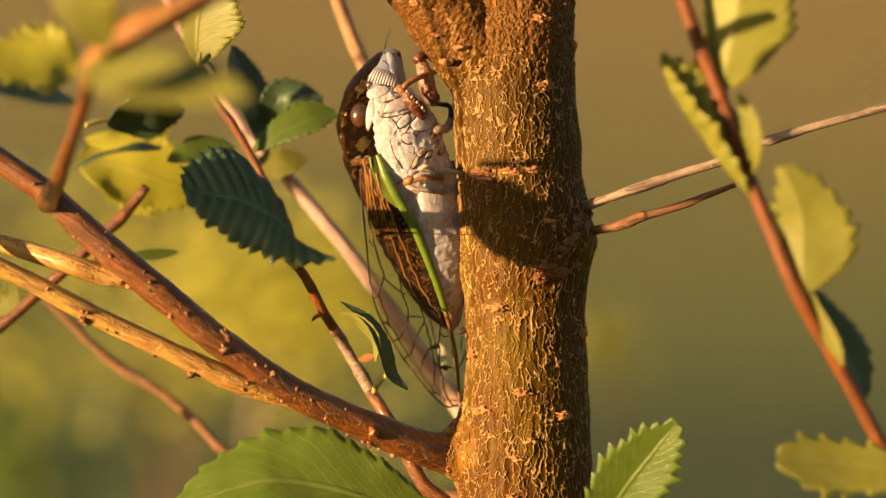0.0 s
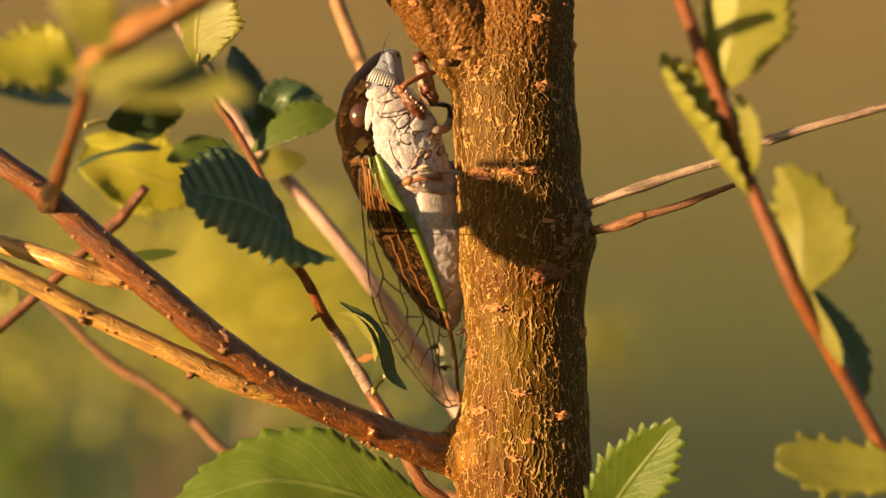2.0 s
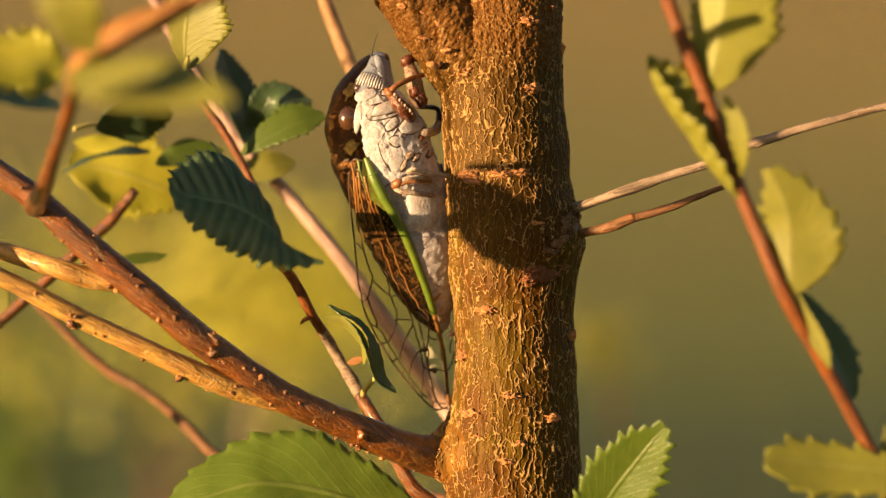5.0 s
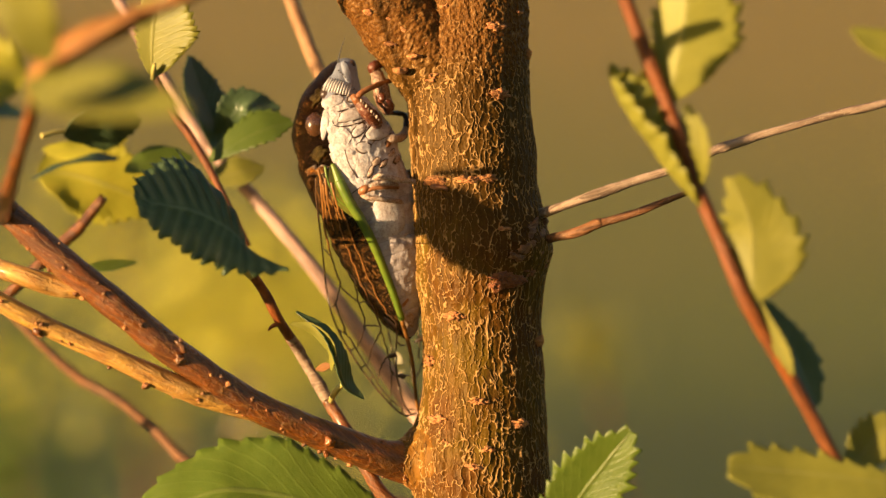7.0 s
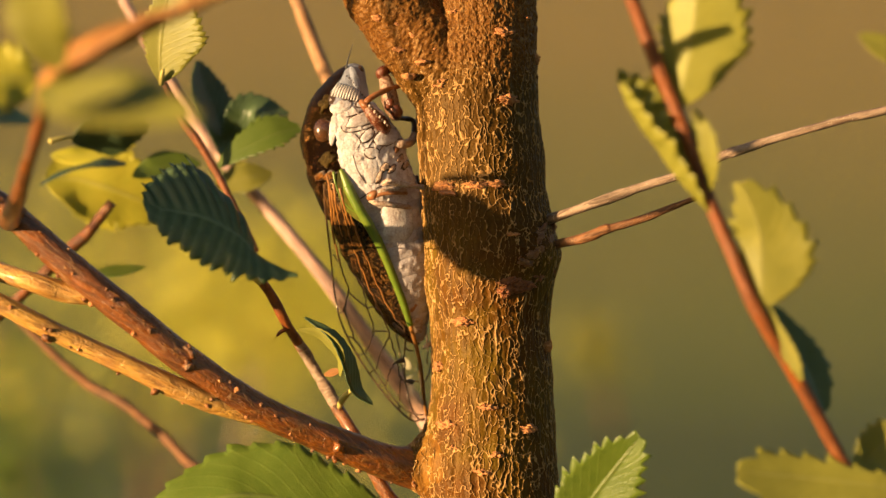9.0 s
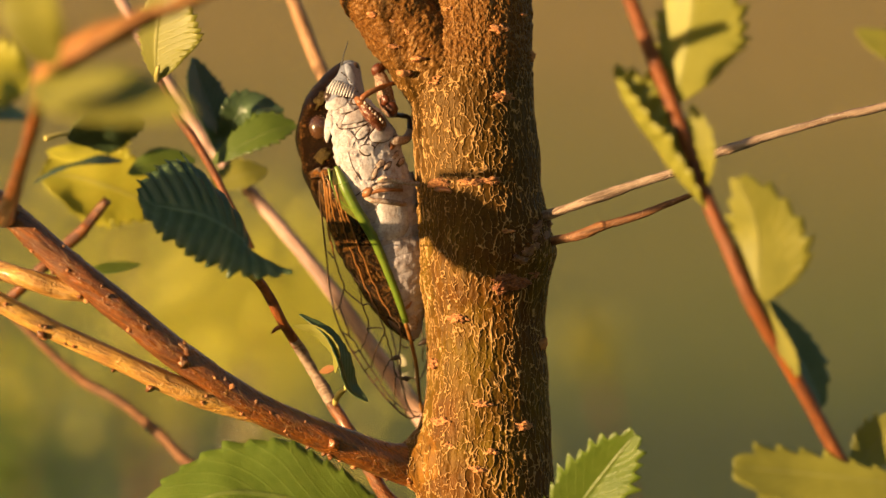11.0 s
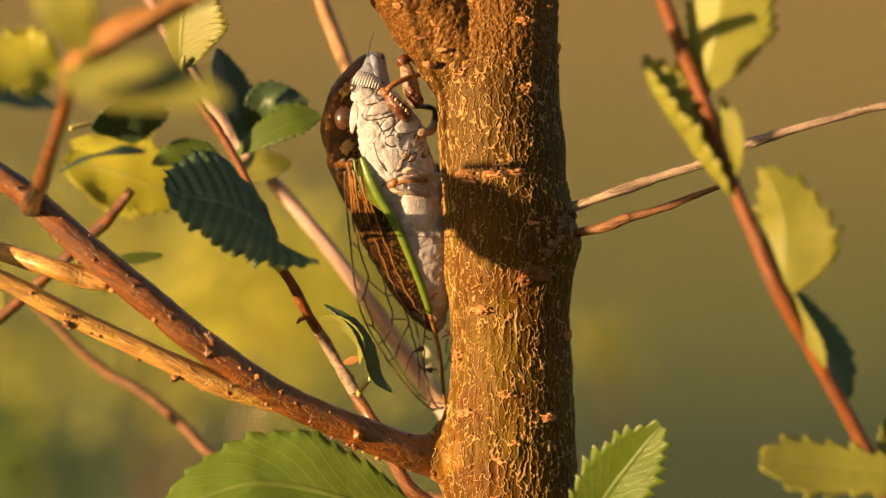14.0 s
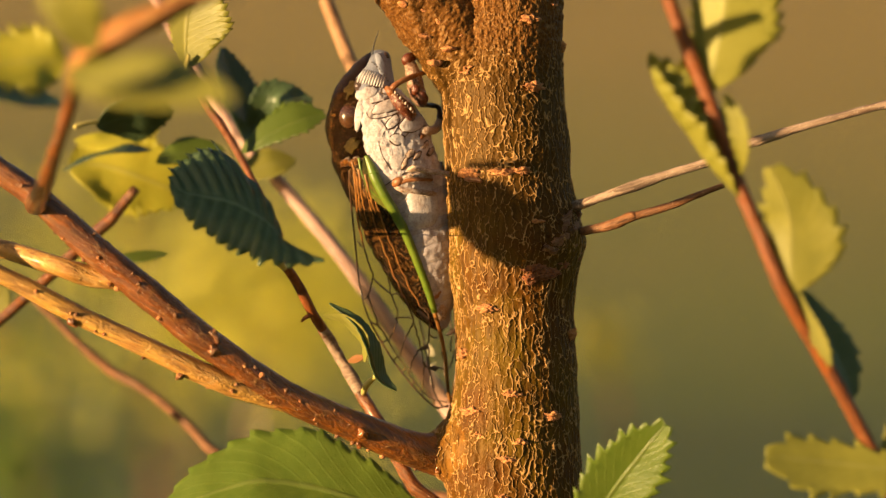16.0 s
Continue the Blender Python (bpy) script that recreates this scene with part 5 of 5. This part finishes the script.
# ---- wings ----
def wing(costa, rim, lift_line, green, label, seed):
    """A clear wing between its front edge and its hind rim, both rows of (u, v, d) from hinge to tip, with a net of veins."""
    steps, cols = 60, 12
    a = spline([tuple(atc(*p)) for p in costa], steps)
    b = spline([tuple(atc(*p)) for p in rim], steps)

    def spot(s, w, up=0.0):
        x = s * steps
        i = min(int(x), steps - 1)
        f = x - i
        p = Vector(a[i] * (1 - f) + a[i + 1] * f)
        q = Vector(b[i] * (1 - f) + b[i + 1] * f)
        arch = math.sin(math.pi * min(1, w)) * lift_line * (1 - 0.5 * s)
        return p.lerp(q, w) + Vector((-0.45, -0.85, 0)) * (arch + up)

    bm = bmesh.new()
    grid = [[bm.verts.new(spot(i / steps, j / cols)) for j in range(cols + 1)] for i in range(steps + 1)]
    for r, q in zip(grid, grid[1:]):
        for j in range(cols):
            bm.faces.new((r[j], r[j + 1], q[j + 1], q[j]))
    ob = part("wing", bm, MEMBRANE if green else MEMBRANE_DULL, cicada, label)

    def vein(path, r, mat, r2=None):
        n = len(path)
        pts = [(*spot(s, w, 0.00004), r + ((r2 if r2 is not None else r) - r) * i / max(1, n - 1)) for i, (s, w) in enumerate(path)]
        part("vein", tube_world(pts, max(4, 4 * n), 6, 0.1, 900.0, seed), mat, ob)

    if green:
        vein([(0.0, 0.0), (0.02, 0.0), (0.04, 0.0), (0.06, 0.0)], 0.00034, VEIN_GREEN, 0.00082)
        vein([(0.055 + i / 20 * 0.545, 0.0) for i in range(21)], 0.00084, VEIN_GREEN, 0.00046)
        vein([(0.60 + i / 14 * 0.40, 0.0) for i in range(15)], 0.00034, VEIN_AMBER, 0.00022)
        vein([(0.0, 0.25), (0.05, 0.32), (0.11, 0.24), (0.15, 0.06)], 0.00022, VEIN_GREEN, 0.00018)
        vein([(0.0, 0.6), (0.05, 0.55), (0.11, 0.45), (0.15, 0.3)], 0.00018, VEIN_AMBER, 0.00014)
        cell = [[spot(0.005 + 0.17 * i / 8, 0.04 + 0.30 * math.sin(math.pi * (i + 0.6) / 9.2) * j / 5, 0.00022) for j in range(6)] for i in range(9)]
        bm = bmesh.new()
        rows = [[bm.verts.new(p) for p in r] for r in cell]
        for r, q in zip(rows, rows[1:]):
            for j in range(5):
                bm.faces.new((r[j], r[j + 1], q[j + 1], q[j]))
        part("basal_cell", bm, BASAL, ob, "olive-yellow cell at the wing's root")
        bm = bmesh.new()
        rows = []
        for i in range(25):
            row = []
            for j in range(21):
                crease = 0.00016 * abs(math.sin(math.pi * 3.0 * j / 20 + 0.5 * math.sin(i * 0.35)))
                row.append(bm.verts.new(spot(0.02 + 0.235 * i / 24, 0.26 + (0.72 - 0.42 * (i / 24) ** 2) * j / 20, 0.00003 + crease)))
            rows.append(row)
        for r, q in zip(rows, rows[1:]):
            for j in range(20):
                bm.faces.new((r[j], r[j + 1], q[j + 1], q[j]))
        part("wing_root", bm, ROOT, ob, "pleated amber-brown root of the wing")
    else:
        vein([(i / 20, 0.0) for i in range(21)], 0.00030, VEIN_AMBER, 0.00016)
    # hind rim
    vein([(0.02 + i / 30 * 0.98, 1.0) for i in range(31)], 0.00013, VEIN_BROWN)
    fine = [(i / 160, j / 40) for i in range(161) for j in range(41)]
    seen = []
    for s, w in fine:
        p = spot(s, w)
        k = UNIT * (DIST + p.y) / DIST
        seen.append((p.x / k + 784, 441 - (p.z - EYE) / k))
    seen = np.array(seen)

    def trace(points, r, mat, r2=None):
        """A vein through places of the wing given across and down."""
        line = spline(points, 4 * len(points))
        vein([fine[int(np.argmin((seen[:, 0] - u) ** 2 + (seen[:, 1] - v) ** 2))] for u, v in line], r, mat, r2)

    if not green:
        for line in (((808, 420), (812, 500), (816, 560), (818, 620)), ((790, 560), (800, 610), (806, 660), (812, 700)), ((806, 660), (818, 640), (826, 615))):
            trace(line, 0.00011, VEIN_BROWN)
        bars = (((808, 592), (817, 587), (826, 583)),)
    else:
        # the root: stiff amber ribs side by side
        for i, line in enumerate((((648, 300), (651, 345), (654, 392), (664, 437)), ((656, 300), (661, 345), (670, 392)), ((663, 302), (671, 345), (684, 395), (700, 440), (716, 482), (735, 525)),
                                  ((672, 312), (683, 350), (698, 392), (716, 440), (736, 490), (762, 540)), ((667, 308), (677, 350), (690, 392)), ((652, 310), (656, 350), (660, 390)))):
            trace(line, 0.00028 if i not in (2, 3) else 0.00016, VEIN_AMBER, 0.00011)
        # the net beyond it: cells between long veins, and a row of cells along the rim
        for line in (((664, 437), (672, 463), (679, 490), (672, 520), (678, 545), (690, 574), (706, 600), (722, 627), (737, 650), (752, 674), (768, 692), (788, 706), (808, 710)),
                     ((652, 425), (658, 432), (664, 437)), ((672, 520), (667, 526), (663, 528)),
                     ((679, 490), (695, 505), (712, 520), (721, 545), (722, 562), (716, 582), (708, 600)),
                     ((712, 520), (724, 518), (735, 525)), ((735, 525), (743, 546), (752, 570), (758, 592), (764, 614), (769, 640), (768, 664), (766, 688)),
                     ((752, 570), (742, 586), (734, 602), (727, 630)), ((722, 562), (737, 560), (748, 562)), ((764, 614), (752, 630), (744, 656)),
                     ((762, 540), (777, 556), (779, 590), (777, 615), (779, 650), (785, 678), (790, 704)), ((769, 640), (776, 650), (779, 652)),
                     ((690, 574), (683, 572), (676, 568)), ((706, 600), (700, 603), (694, 602)), ((722, 627), (717, 634), (711, 634)), ((737, 650), (732, 657), (728, 656)),
                     ((752, 674), (748, 681), (744, 678)), ((768, 692), (766, 702), (764, 700)), ((788, 706), (786, 714), (786, 720)), ((690, 460), (704, 480), (712, 520)), ((779, 590), (786, 596), (794, 596)), ((779, 652), (790, 650), (802, 650))):
            trace(line, 0.00011, VEIN_BROWN, 0.00009)
        bars = (((761, 617), (769, 613), (777, 612)), ((779, 650), (786, 649), (793, 652)), ((757, 548), (766, 556), (778, 566)))
    # dark smudges on the outermost cross veins
    for line in bars:
        pts = []
        for i, (u, v) in enumerate(line):
            s, w = fine[int(np.argmin((seen[:, 0] - u) ** 2 + (seen[:, 1] - v) ** 2))]
            pts.append((*spot(s, w, 0.00005), 0.00036 if i else 0.00016))
        part("smudge", tube_world(pts, 8, 8, 0.1, 900.0, 0, True, 0.5), SUTURE, ob)
    return ob


wing(((668, 274, -11.5), (694, 333, -11.8), (727, 390, -11), (749, 439, -10), (771, 496, -8.8), (784, 536, -8), (795, 575, -7), (806, 625, -5), (812, 690, -3), (816, 712, -2)),
     ((638, 290, -10.5), (640, 345, -9), (648, 425, -5.5), (654, 490, -3), (664, 540, -3), (682, 582, -2.5), (714, 635, -2), (753, 686, -2), (789, 719, -2), (812, 716, -2)), 0.0012, True, "clear wing with a green front edge and brown veins", 0.0)
wing(((800, 285, -2), (812, 333, -1.5), (818, 390, -1), (820, 439, -1), (822, 496, -1), (824, 540, -0.5), (826, 580, 0), (828, 630, 0), (824, 680, 0), (816, 708, -1)),
     ((720, 300, 4), (725, 345, 5), (735, 425, 5), (745, 490, 4), (755, 540, 3), (765, 582, 2), (775, 635, 1), (785, 686, 0), (800, 716, -1), (812, 718, -1)), 0.0004, False, "clear wing folded against the trunk", 1.0)


def motions():
    rest = shoot.matrix_world.copy()
    # the shoot sways a little against the tree, in mm sideways and up
    rows = ((0.0, 0, 0), (3.5, 0, 0), (6.0, 0, 0), (7.0, -0.12, -0.30), (7.5, -0.18, -0.55), (8.0, -0.22, -0.55), (8.5, -0.25, -0.42), (9.5, -0.1, -0.15), (11.0, 0, -0.1), (11.5, 0, -0.35), (12.0, 0, -0.18), (12.5, 0, 0), (16.0, 0, 0))
    walk(shoot, [(t, Matrix.Translation((x / 1000, 0, z / 1000)) @ rest) for t, x, z in rows])


motions()
